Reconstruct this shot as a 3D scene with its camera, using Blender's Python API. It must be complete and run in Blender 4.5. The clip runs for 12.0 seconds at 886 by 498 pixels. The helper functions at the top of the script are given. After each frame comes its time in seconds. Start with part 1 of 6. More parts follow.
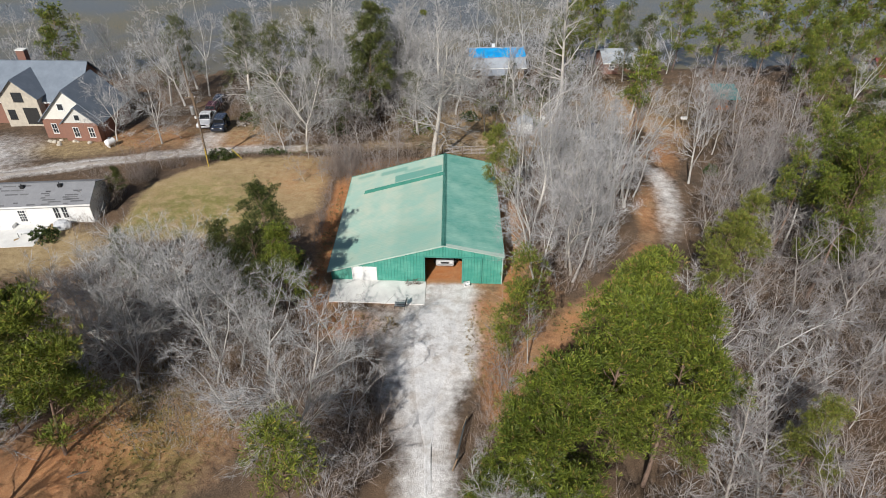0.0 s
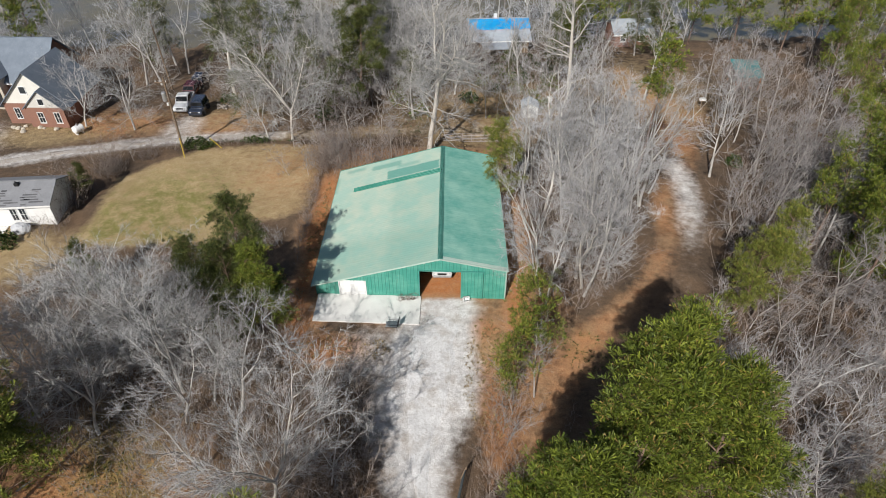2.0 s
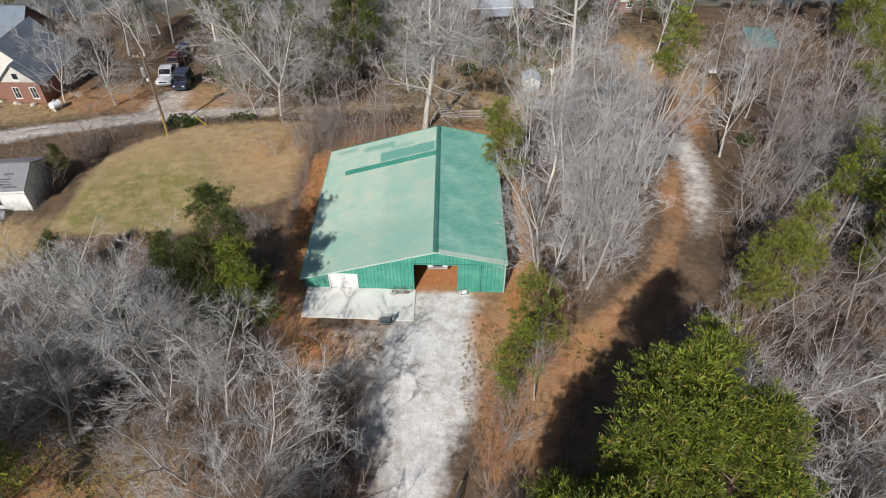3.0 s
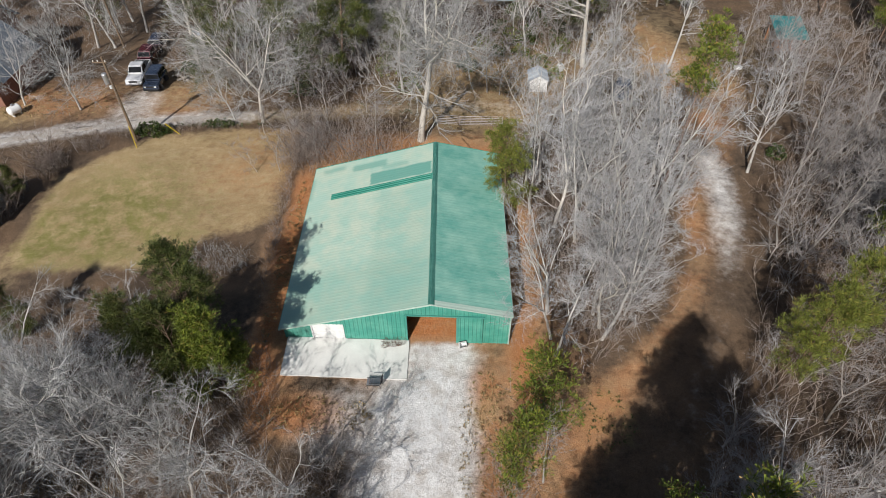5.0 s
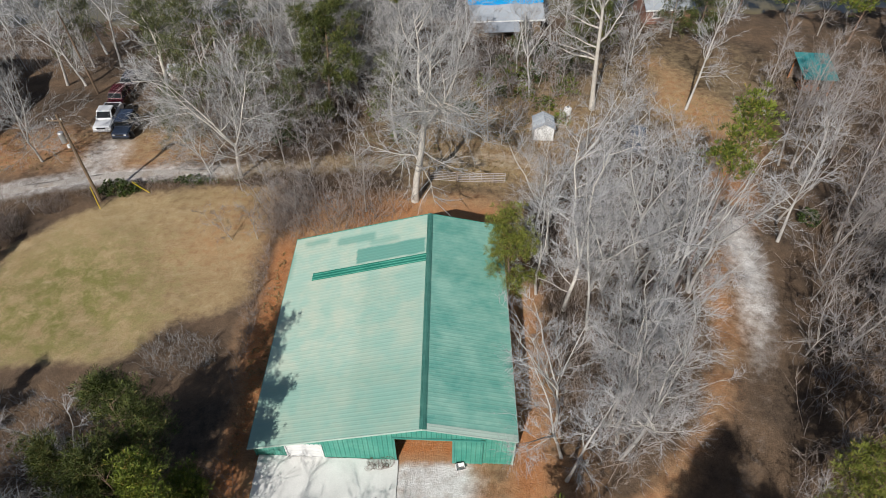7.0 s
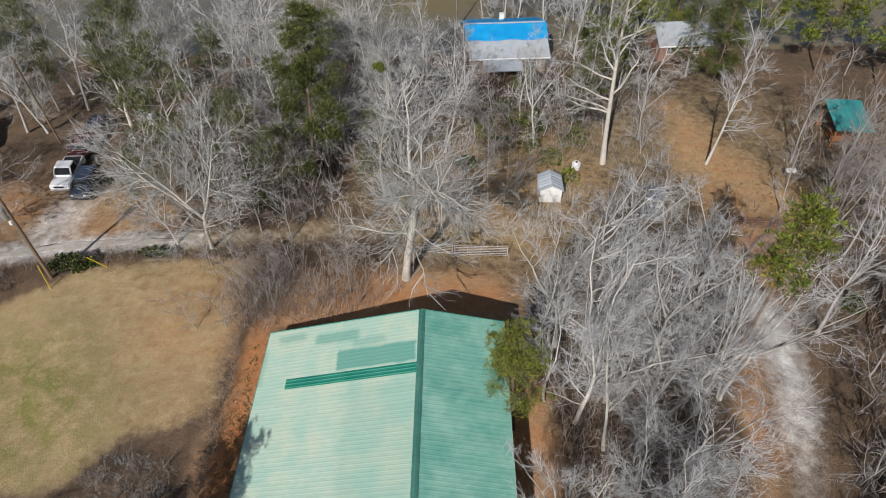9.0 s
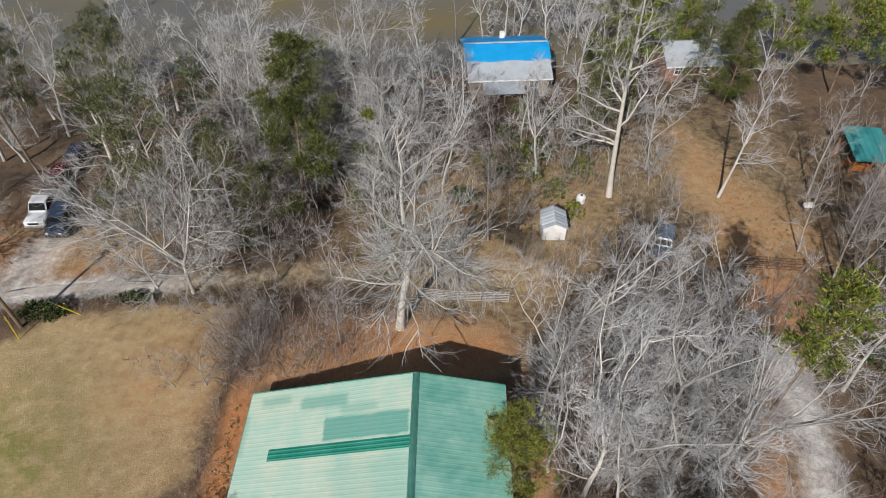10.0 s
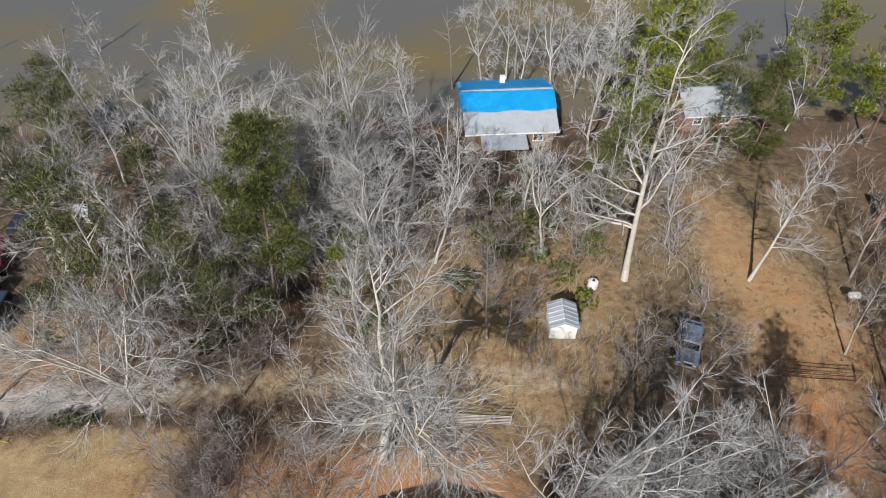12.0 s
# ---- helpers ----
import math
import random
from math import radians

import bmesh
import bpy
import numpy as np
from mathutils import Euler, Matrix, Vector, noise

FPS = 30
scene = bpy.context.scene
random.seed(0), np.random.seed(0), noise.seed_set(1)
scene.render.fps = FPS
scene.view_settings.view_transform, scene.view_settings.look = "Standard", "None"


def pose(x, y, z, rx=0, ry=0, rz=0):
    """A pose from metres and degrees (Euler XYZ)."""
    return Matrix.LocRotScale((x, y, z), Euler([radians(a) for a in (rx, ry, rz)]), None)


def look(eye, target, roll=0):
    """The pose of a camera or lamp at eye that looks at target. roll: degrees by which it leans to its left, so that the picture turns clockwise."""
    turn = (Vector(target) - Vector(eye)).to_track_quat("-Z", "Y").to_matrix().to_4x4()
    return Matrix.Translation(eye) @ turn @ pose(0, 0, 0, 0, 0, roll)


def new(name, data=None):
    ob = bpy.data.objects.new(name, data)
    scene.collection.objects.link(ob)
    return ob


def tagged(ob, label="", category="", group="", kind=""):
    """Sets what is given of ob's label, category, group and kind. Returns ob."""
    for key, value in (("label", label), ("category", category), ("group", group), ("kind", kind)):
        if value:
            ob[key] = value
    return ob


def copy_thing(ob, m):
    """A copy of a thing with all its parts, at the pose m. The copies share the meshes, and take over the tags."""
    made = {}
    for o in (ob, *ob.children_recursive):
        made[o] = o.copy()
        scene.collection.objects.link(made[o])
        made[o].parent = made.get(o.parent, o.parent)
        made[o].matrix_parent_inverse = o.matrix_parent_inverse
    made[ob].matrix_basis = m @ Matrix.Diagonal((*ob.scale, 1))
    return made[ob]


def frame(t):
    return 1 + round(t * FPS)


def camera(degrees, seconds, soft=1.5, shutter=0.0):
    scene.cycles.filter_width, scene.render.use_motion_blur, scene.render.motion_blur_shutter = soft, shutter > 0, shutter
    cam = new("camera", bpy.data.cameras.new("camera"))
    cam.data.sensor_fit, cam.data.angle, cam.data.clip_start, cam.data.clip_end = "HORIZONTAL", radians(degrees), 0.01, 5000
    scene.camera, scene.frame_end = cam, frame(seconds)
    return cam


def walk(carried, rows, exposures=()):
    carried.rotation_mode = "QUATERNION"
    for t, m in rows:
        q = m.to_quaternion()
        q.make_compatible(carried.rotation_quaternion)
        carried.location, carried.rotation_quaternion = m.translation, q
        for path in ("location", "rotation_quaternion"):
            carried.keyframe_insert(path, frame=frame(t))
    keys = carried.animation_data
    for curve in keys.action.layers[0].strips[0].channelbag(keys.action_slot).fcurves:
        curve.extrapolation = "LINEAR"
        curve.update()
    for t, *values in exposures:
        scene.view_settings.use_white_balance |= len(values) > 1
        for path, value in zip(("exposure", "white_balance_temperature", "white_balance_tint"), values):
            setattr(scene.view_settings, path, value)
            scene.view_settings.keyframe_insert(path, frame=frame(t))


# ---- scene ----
cam = camera(70.5, 12.0, soft=1.0)
METRES, EYE, TILT, LEAN, TURN = 56.3, 38.85, -35.5, 0.0, 0.0
ROWS = [
    (0.0, 0.0, 0.0, 0.0, -0.0, 0.0, 0.0),
    (0.5, 0.0012, 0.0269, 0.0185, 0.01, -1.76, 0.05),
    (1.0, 0.0021, 0.0553, 0.0383, 0.02, -3.24, 0.1),
    (1.5, 0.0032, 0.0846, 0.0582, 0.02, -3.41, 0.12),
    (2.0, 0.0058, 0.1154, 0.0776, 0.03, -3.46, 0.11),
    (2.5, 0.0089, 0.1437, 0.0959, 0.0, -4.94, 0.15),
    (4.5, 0.0164, 0.2674, 0.1874, -0.01, -10.12, 0.28),
    (5.0, 0.0171, 0.2988, 0.2117, 0.02, -10.18, 0.31),
    (5.5, 0.0176, 0.3302, 0.2365, 0.02, -10.22, 0.29),
    (6.0, 0.0183, 0.3629, 0.263, 0.02, -10.28, 0.28),
    (6.5, 0.0206, 0.3966, 0.2895, 0.03, -10.32, 0.27),
    (7.0, 0.0245, 0.4313, 0.3158, 0.05, -10.39, 0.25),
    (9.0, 0.0316, 0.572, 0.4168, -0.0, -10.26, 0.14),
    (9.5, 0.0339, 0.6076, 0.444, 0.03, -10.29, 0.14),
    (10.0, 0.0368, 0.6448, 0.4727, 0.02, -10.34, 0.16),
    (10.5, 0.0402, 0.6841, 0.5017, 0.05, -10.38, 0.17),
    (11.0, 0.0423, 0.7239, 0.5307, 0.02, -10.42, 0.17),
    (11.5, 0.045, 0.7637, 0.5604, 0.0, -10.48, 0.16),
    (12.0, 0.0469, 0.8046, 0.5909, -0.08, -10.57, 0.14),
]
walk(cam, [(t, pose(0, 0, EYE, TILT, LEAN, TURN) @ pose(METRES * x, METRES * y, METRES * z, 90 + pitch, roll, yaw)) for t, x, y, z, yaw, pitch, roll in ROWS],
     [(0.0, 0.11), (5.0, 0.05), (7.0, 0.02), (9.5, 0.04), (12.0, 0.24)])
# ---------- world, sun ----------
SUN_EL, SUN_ROT = radians(38.0), radians(200.5)
world = bpy.data.worlds.new("world")
scene.world = world
world.use_nodes = True
wn = world.node_tree
sky = wn.nodes.new("ShaderNodeTexSky")
sky.sky_type, sky.sun_disc = "NISHITA", False
sky.sun_elevation, sky.sun_rotation = SUN_EL, SUN_ROT
wn.nodes["Background"].inputs["Strength"].default_value = 0.062
wn.links.new(sky.outputs[0], wn.nodes["Background"].inputs["Color"])
sun_way = Vector((math.sin(SUN_ROT) * math.cos(SUN_EL), math.cos(SUN_ROT) * math.cos(SUN_EL), math.sin(SUN_EL)))
sun = new("sun", bpy.data.lights.new("sun", "SUN"))
sun.data.energy, sun.data.angle, sun.data.color = 5.0, radians(0.53), (1.0, 0.965, 0.91)
sun.matrix_world = look(sun_way * 150, (0, 0, 0))


# ---------- helpers for materials and meshes ----------
def srgb(r, g, b):
    return tuple(((c / 255 + 0.055) / 1.055) ** 2.4 if c > 10 else c / 3294.6 for c in (r, g, b)) + (1.0,)


class Nodes:
    def __init__(self, name):
        self.mat = bpy.data.materials.new(name)
        self.mat.use_nodes = True
        self.tree = self.mat.node_tree
        self.bsdf = self.tree.nodes["Principled BSDF"]
        self.coord = self.tree.nodes.new("ShaderNodeTexCoord").outputs["Object"]

    def node(self, kind, inputs=(), **props):
        n = self.tree.nodes.new(kind)
        for k, v in props.items():
            if k == "operation":
                n.operation = v
            elif k == "blend":
                n.blend_type = v
            elif k == "data":
                n.data_type = v
        for key, v in dict(inputs).items():
            self.put(n.inputs[key], v)
        return n

    def put(self, socket, v):
        if isinstance(v, bpy.types.NodeSocket):
            self.tree.links.new(v, socket)
        elif isinstance(v, (tuple, list)) and len(v) == 3 and socket.type == "RGBA":
            socket.default_value = (*v, 1.0)
        else:
            socket.default_value = v

    def position(self):
        return self.tree.nodes.new("ShaderNodeNewGeometry").outputs["Position"]

    def noise(self, scale, detail=4.0, rough=0.6, vec=None, stretch=None):
        vec = vec or self.coord
        if stretch:
            m = self.node("ShaderNodeMapping", {"Vector": vec, "Scale": stretch})
            vec = m.outputs[0]
        return self.node("ShaderNodeTexNoise", {"Vector": vec, "Scale": scale, "Detail": detail, "Roughness": rough}).outputs["Fac"]

    def ramp(self, v, lo, hi):
        return self.node("ShaderNodeMapRange", {"Value": v, "From Min": lo, "From Max": hi}).outputs[0]

    def math(self, op, a, b=0.0):
        return self.node("ShaderNodeMath", {0: a, 1: b}, operation=op).outputs[0]

    def mix(self, fac, a, b, blend="MIX"):
        n = self.node("ShaderNodeMix", data="RGBA", blend=blend)
        for i, v in ((0, fac), (6, a), (7, b)):
            self.put(n.inputs[i], v)
        return n.outputs[2]

    def random(self):
        return self.tree.nodes.new("ShaderNodeObjectInfo").outputs["Random"]

    def attr(self, name):
        n = self.tree.nodes.new("ShaderNodeAttribute")
        n.attribute_name = name
        return n.outputs["Fac"]

    def finish(self, color, rough=0.8, metal=0.0, bump=None, depth=0.02, spec=0.4):
        self.put(self.bsdf.inputs["Base Color"], color)
        self.put(self.bsdf.inputs["Roughness"], rough)
        self.put(self.bsdf.inputs["Metallic"], metal)
        self.put(self.bsdf.inputs["Specular IOR Level"], spec)
        if bump is not None:
            b = self.node("ShaderNodeBump", {"Height": bump, "Distance": depth, "Strength": 1.0})
            self.tree.links.new(b.outputs[0], self.bsdf.inputs["Normal"])
        return self.mat


def surface(name, a, b, scale=3.0, fine=30.0, rough=0.8, metal=0.0, depth=0.01, spec=0.4, vary=0.25, stretch=None):
    """A two-tone surface with large stains and fine grain; copies differ a little by their object's random."""
    n = Nodes(name)
    big, small = n.noise(scale, 5, 0.65, stretch=stretch), n.noise(fine, 3, 0.7)
    col = n.mix(n.ramp(big, 0.32, 0.68), a, b)
    col = n.mix(n.math("MULTIPLY", n.ramp(small, 0.3, 0.75), 0.35), col, tuple(0.55 * c for c in a[:3]))
    if vary:
        v = n.ramp(n.random(), 0.0, 1.0)
        dark = n.mix(1.0, col, (1 - vary, 1 - vary, 1 - vary * 0.9), blend="MULTIPLY")
        col = n.mix(v, col, dark)
    return n.finish(col, rough, metal, small, depth, spec)


def mesh_of(name, verts, faces, mat, smooth=False):
    me = bpy.data.meshes.new(name)
    me.from_pydata([tuple(v) for v in verts], [], faces)
    me.materials.append(mat)
    if smooth:
        me.polygons.foreach_set("use_smooth", [True] * len(me.polygons))
    me.update()
    return me


def part(name, data, mat, parent, label=""):
    """One mesh object under a thing or under a part; data is a bmesh or a mesh."""
    if isinstance(data, bmesh.types.BMesh):
        me = bpy.data.meshes.new(name)
        bmesh.ops.recalc_face_normals(data, faces=data.faces)
        data.to_mesh(me)
        data.free()
        me.materials.append(mat)
        data = me
    ob = new(name, data)
    ob.parent = parent
    return tagged(ob, label)


def thing(name, label, category, at=None, group="", kind=""):
    ob = new(name)
    ob.empty_display_size = 0.2
    if at is not None:
        ob.matrix_basis = at
    return tagged(ob, label, category, group, kind)


def slab(*boxes, bevel=0.0):
    """A bmesh of boxes (x0, y0, z0, x1, y1, z1)."""
    bm = bmesh.new()
    for x0, y0, z0, x1, y1, z1 in boxes:
        m = Matrix.Translation(((x0 + x1) / 2, (y0 + y1) / 2, (z0 + z1) / 2)) @ Matrix.Diagonal((abs(x1 - x0), abs(y1 - y0), abs(z1 - z0), 1))
        bmesh.ops.create_cube(bm, size=1.0, matrix=m)
    if bevel:
        bmesh.ops.bevel(bm, geom=bm.edges[:], offset=bevel, segments=2, affect="EDGES")
    return bm


def rod(bm, a, b, r, r2=None, sides=8):
    a, b = Vector(a), Vector(b)
    d = b - a
    m = Matrix.Translation((a + b) / 2) @ d.to_track_quat("Z", "Y").to_matrix().to_4x4()
    bmesh.ops.create_cone(bm, cap_ends=True, segments=sides, radius1=r, radius2=r if r2 is None else r2, depth=d.length, matrix=m)
    return bm


def prism(points, y0, y1, axis="y"):
    """A bmesh of the outline points (pairs), drawn out along an axis."""
    bm = bmesh.new()
    place = {"y": lambda p, s: (p[0], s, p[1]), "x": lambda p, s: (s, p[0], p[1]), "z": lambda p, s: (p[0], p[1], s)}[axis]
    a = [bm.verts.new(place(p, y0)) for p in points]
    b = [bm.verts.new(place(p, y1)) for p in points]
    bm.faces.new(a)
    bm.faces.new(b[::-1])
    for i in range(len(a)):
        j = (i + 1) % len(a)
        bm.faces.new((a[i], b[i], b[j], a[j]))
    return bm


# ---------- the lie of the land ----------
LAND_Y = (-200, 48, 72, 84, 100, 112, 122, 135, 330, 420, 5000)
LAND_Z = (0, 0, -0.5, -1.2, -2.5, -3.15, -3.75, -5.0, -5.0, 2.0, 6.0)
LAKE = -3.55


def land(x, y):
    """Height of the ground."""
    y2 = np.asarray(y, float) - 0.05 * np.clip(np.asarray(x, float) - 10.0, 0, 80) + 0.03 * np.clip(-np.asarray(x, float) - 20.0, 0, 80) * (np.asarray(y) > 100)
    return np.interp(y2, LAND_Y, LAND_Z)


def gz(x, y):
    return float(land(x, y))


def wobble(x, y, s, seed=0.0):
    """Smooth noise of about -1..1, without lookups."""
    return (np.sin(x * s + 1.7 * np.sin(y * s * 0.73 + seed)) + np.sin(y * s * 1.13 + 1.3 * np.sin(x * s * 0.81 + 2 * seed)) + np.sin((x + y) * s * 0.57 + seed * 3)) / 3


def along(x, y, line):
    """Distance to a line of points, and its half width there; points are (x, y, half width)."""
    best, width = np.full(x.shape, 1e9), np.zeros(x.shape)
    for (ax, ay, aw), (bx, by, bw) in zip(line, line[1:]):
        dx, dy = bx - ax, by - ay
        t = np.clip(((x - ax) * dx + (y - ay) * dy) / (dx * dx + dy * dy), 0, 1)
        d = np.hypot(x - ax - t * dx, y - ay - t * dy)
        near = d < best
        best, width = np.where(near, d, best), np.where(near, aw + t * (bw - aw), width)
    return best, width


def soft(d, w, edge):
    """1 within w, fading to 0 over the edge."""
    return np.clip((w + edge - d) / (2 * edge), 0, 1)


def blob(x, y, cx, cy, rx, ry, edge=0.35, turn=0.0):
    c, s = math.cos(radians(turn)), math.sin(radians(turn))
    u, v = (x - cx) * c + (y - cy) * s, -(x - cx) * s + (y - cy) * c
    return np.clip((1 + edge - np.hypot(u / rx, v / ry)) / (2 * edge), 0, 1)


DRIVE = [(0.8, 47.6, 3.4), (-0.5, 44, 4.0), (-0.8, 40, 4.0), (-1.0, 37, 3.6), (-1.4, 34, 2.6), (-1.1, 29, 1.9), (-1.0, 22, 1.9)]
ROAD = [(-95, 58, 1.6), (-58, 71.5, 1.5), (-45, 76, 1.35), (-39, 77.8, 1.3), (-33, 79.4, 1.3), (-27, 80.0, 1.2), (-21, 80.4, 0.9)]
LANE = [(-22, 80.3, 1.1), (-12, 81.2, 1.2), (3, 82.2, 1.5), (12, 81.6, 1.6)]
TRACK = [(12.0, 33, 1.4), (14.5, 37, 1.6), (17.5, 42, 1.7), (20.5, 47, 1.7), (23.2, 52.2, 1.7), (25.0, 56.5, 1.6), (26.4, 61.5, 1.6), (27.7, 67, 1.9), (27.7, 72.7, 1.5)]
PATHS = [(6.5, 33, 1.0), (9.0, 38.5, 1.3), (12.5, 44, 1.6), (16.5, 48, 1.7), (20.5, 52.5, 1.4), (23.5, 58, 1.3), (26.5, 68, 1.8), (29.0, 75, 2.6), (30.5, 82, 3.4), (30.5, 90, 4.4), (29.5, 97, 3.2), (28.5, 104, 1.8)]
# ---------- materials ----------
def ground_material():
    n = Nodes("ground_litter_and_clay")
    pos = n.position()
    big, mid, fine = n.noise(0.16, 6, 0.65, pos), n.noise(1.3, 6, 0.7, pos), n.noise(9.0, 5, 0.75, pos)
    grain = n.noise(38.0, 3, 0.7, pos)
    litter = n.mix(n.ramp(mid, 0.34, 0.66), (0.066, 0.049, 0.036), (0.150, 0.108, 0.076))
    litter = n.mix(n.ramp(big, 0.42, 0.68), litter, (0.205, 0.135, 0.085))
    litter = n.mix(n.math("MULTIPLY", n.ramp(fine, 0.45, 0.7), 0.6), litter, (0.055, 0.036, 0.026))
    clay = n.mix(n.ramp(mid, 0.3, 0.7), (0.43, 0.190, 0.080), (0.51, 0.310, 0.170))
    clay = n.mix(n.math("MULTIPLY", n.ramp(fine, 0.4, 0.72), 0.5), clay, (0.25, 0.12, 0.06))
    clay = n.mix(n.math("MULTIPLY", n.ramp(n.noise(0.45, 6, 0.75, pos), 0.42, 0.62), 0.6), clay, (0.33, 0.235, 0.14))
    clay = n.mix(n.math("MULTIPLY", n.ramp(n.noise(3.2, 6, 0.8, pos), 0.52, 0.66), 0.55), clay, (0.17, 0.115, 0.075))
    dry = n.mix(n.ramp(mid, 0.3, 0.7), (0.36, 0.255, 0.135), (0.47, 0.365, 0.21))
    dry = n.mix(n.math("MULTIPLY", n.ramp(fine, 0.42, 0.7), 0.45), dry, (0.2, 0.14, 0.06))
    green = n.mix(n.ramp(fine, 0.3, 0.7), (0.14, 0.14, 0.04), (0.27, 0.245, 0.09))
    dry = n.mix(n.math("MULTIPLY", n.ramp(n.noise(0.30, 6, 0.7, pos), 0.45, 0.68), 0.55), dry, (0.27, 0.20, 0.10))
    dry = n.mix(n.math("MULTIPLY", n.ramp(n.noise(0.9, 5, 0.75, pos, stretch=(0.5, 1.4, 1.0)), 0.52, 0.70), 0.45), dry, (0.50, 0.40, 0.25))
    rust = n.mix(n.ramp(mid, 0.3, 0.7), (0.47, 0.165, 0.055), (0.50, 0.255, 0.115))
    rust = n.mix(n.math("MULTIPLY", n.ramp(fine, 0.42, 0.7), 0.6), rust, (0.20, 0.085, 0.045))
    rust = n.mix(n.math("MULTIPLY", n.ramp(n.noise(5.0, 5, 0.8, pos), 0.56, 0.68), 0.5), rust, (0.46, 0.40, 0.34))
    stone = n.mix(n.ramp(mid, 0.32, 0.7), (0.58, 0.565, 0.56), (0.82, 0.81, 0.80))
    stone = n.mix(n.math("MULTIPLY", n.ramp(fine, 0.46, 0.7), 0.55), stone, (0.28, 0.25, 0.225))
    patch = n.noise(0.55, 6, 0.72, pos)
    stone = n.mix(n.math("MULTIPLY", n.ramp(patch, 0.50, 0.68), 0.55), stone, (0.30, 0.235, 0.175))
    stone = n.mix(n.math("MULTIPLY", n.ramp(n.noise(4.0, 5, 0.8, pos), 0.56, 0.66), 0.5), stone, (0.20, 0.155, 0.115))
    col = litter
    jag = n.math("ADD", n.math("MULTIPLY", n.math("SUBTRACT", mid, 0.5), 1.1), n.math("MULTIPLY", n.math("SUBTRACT", fine, 0.5), 0.9))
    for name, c in (("clay", clay), ("dry", dry), ("green", green), ("stone", stone), ("rust", rust)):
        m = n.attr(name)
        edge = n.math("MULTIPLY", n.math("MULTIPLY", m, n.math("SUBTRACT", 1.0, m)), 4.0)
        m = n.math("ADD", m, n.math("MULTIPLY", jag, edge))
        if name == "green":
            m = n.math("MULTIPLY", m, n.ramp(n.noise(0.7, 6, 0.75, pos), 0.36, 0.58))
        col = n.mix(n.ramp(m, 0.12, 0.88), col, c)
    speck = n.mix(n.ramp(n.noise(17.0, 4, 0.8, pos), 0.36, 0.64), (0.70, 0.68, 0.66), (1.36, 1.36, 1.36))
    col = n.mix(0.9, col, speck, blend="MULTIPLY")
    return n.finish(col, 0.95, 0.0, n.math("ADD", n.math("MULTIPLY", fine, 0.7), n.math("MULTIPLY", grain, 0.3)), 0.10, 0.15)


def gravel_material(name, k, dirt):
    n = Nodes(name)
    pos = n.position()
    mid, fine, grain = n.noise(1.3, 6, 0.7, pos), n.noise(9.0, 5, 0.75, pos), n.noise(38, 3, 0.7, pos)
    stone = n.mix(n.ramp(mid, 0.32, 0.7), (0.58 * k, 0.565 * k * k ** 0.15, 0.56 * k ** 1.3), (0.82 * k, 0.81 * k * k ** 0.15, 0.80 * k ** 1.3))
    stone = n.mix(n.math("MULTIPLY", n.ramp(fine, 0.46, 0.7), 0.55), stone, dirt)
    patch = n.noise(0.55, 6, 0.72, pos)
    stone = n.mix(n.math("MULTIPLY", n.ramp(patch, 0.50, 0.68), 0.55), stone, (0.30, 0.235, 0.175))
    stone = n.mix(n.math("MULTIPLY", n.ramp(n.noise(4.0, 5, 0.8, pos), 0.56, 0.66), 0.5), stone, (0.20, 0.155, 0.115))
    return n.finish(stone, 0.95, 0.0, n.math("ADD", n.math("MULTIPLY", fine, 0.7), n.math("MULTIPLY", grain, 0.3)), 0.08, 0.15)


def water_material():
    n = Nodes("muddy_lake_water")
    pos = n.position()
    big = n.noise(0.035, 4, 0.55, pos)
    ripple = n.noise(2.2, 4, 0.6, pos, stretch=(1.0, 2.2, 1.0))
    col = n.mix(n.ramp(big, 0.42, 0.6), (0.125, 0.118, 0.105), (0.17, 0.13, 0.05))
    return n.finish(col, 0.09, 0.0, ripple, 0.012, 0.6)


def bark_material(name, a, b):
    n = Nodes(name)
    big, fine = n.noise(1.1, 4, 0.6), n.noise(14, 4, 0.7, stretch=(1, 1, 0.25))
    col = n.mix(n.ramp(big, 0.35, 0.65), a, b)
    col = n.mix(n.math("MULTIPLY", n.ramp(fine, 0.45, 0.7), 0.45), col, tuple(0.45 * c for c in b))
    shade = n.mix(n.random(), (1.0, 1.0, 1.0), (0.72, 0.70, 0.68))
    col = n.mix(1.0, col, shade, blend="MULTIPLY")
    return n.finish(col, 0.9, 0.0, fine, 0.02, 0.2)


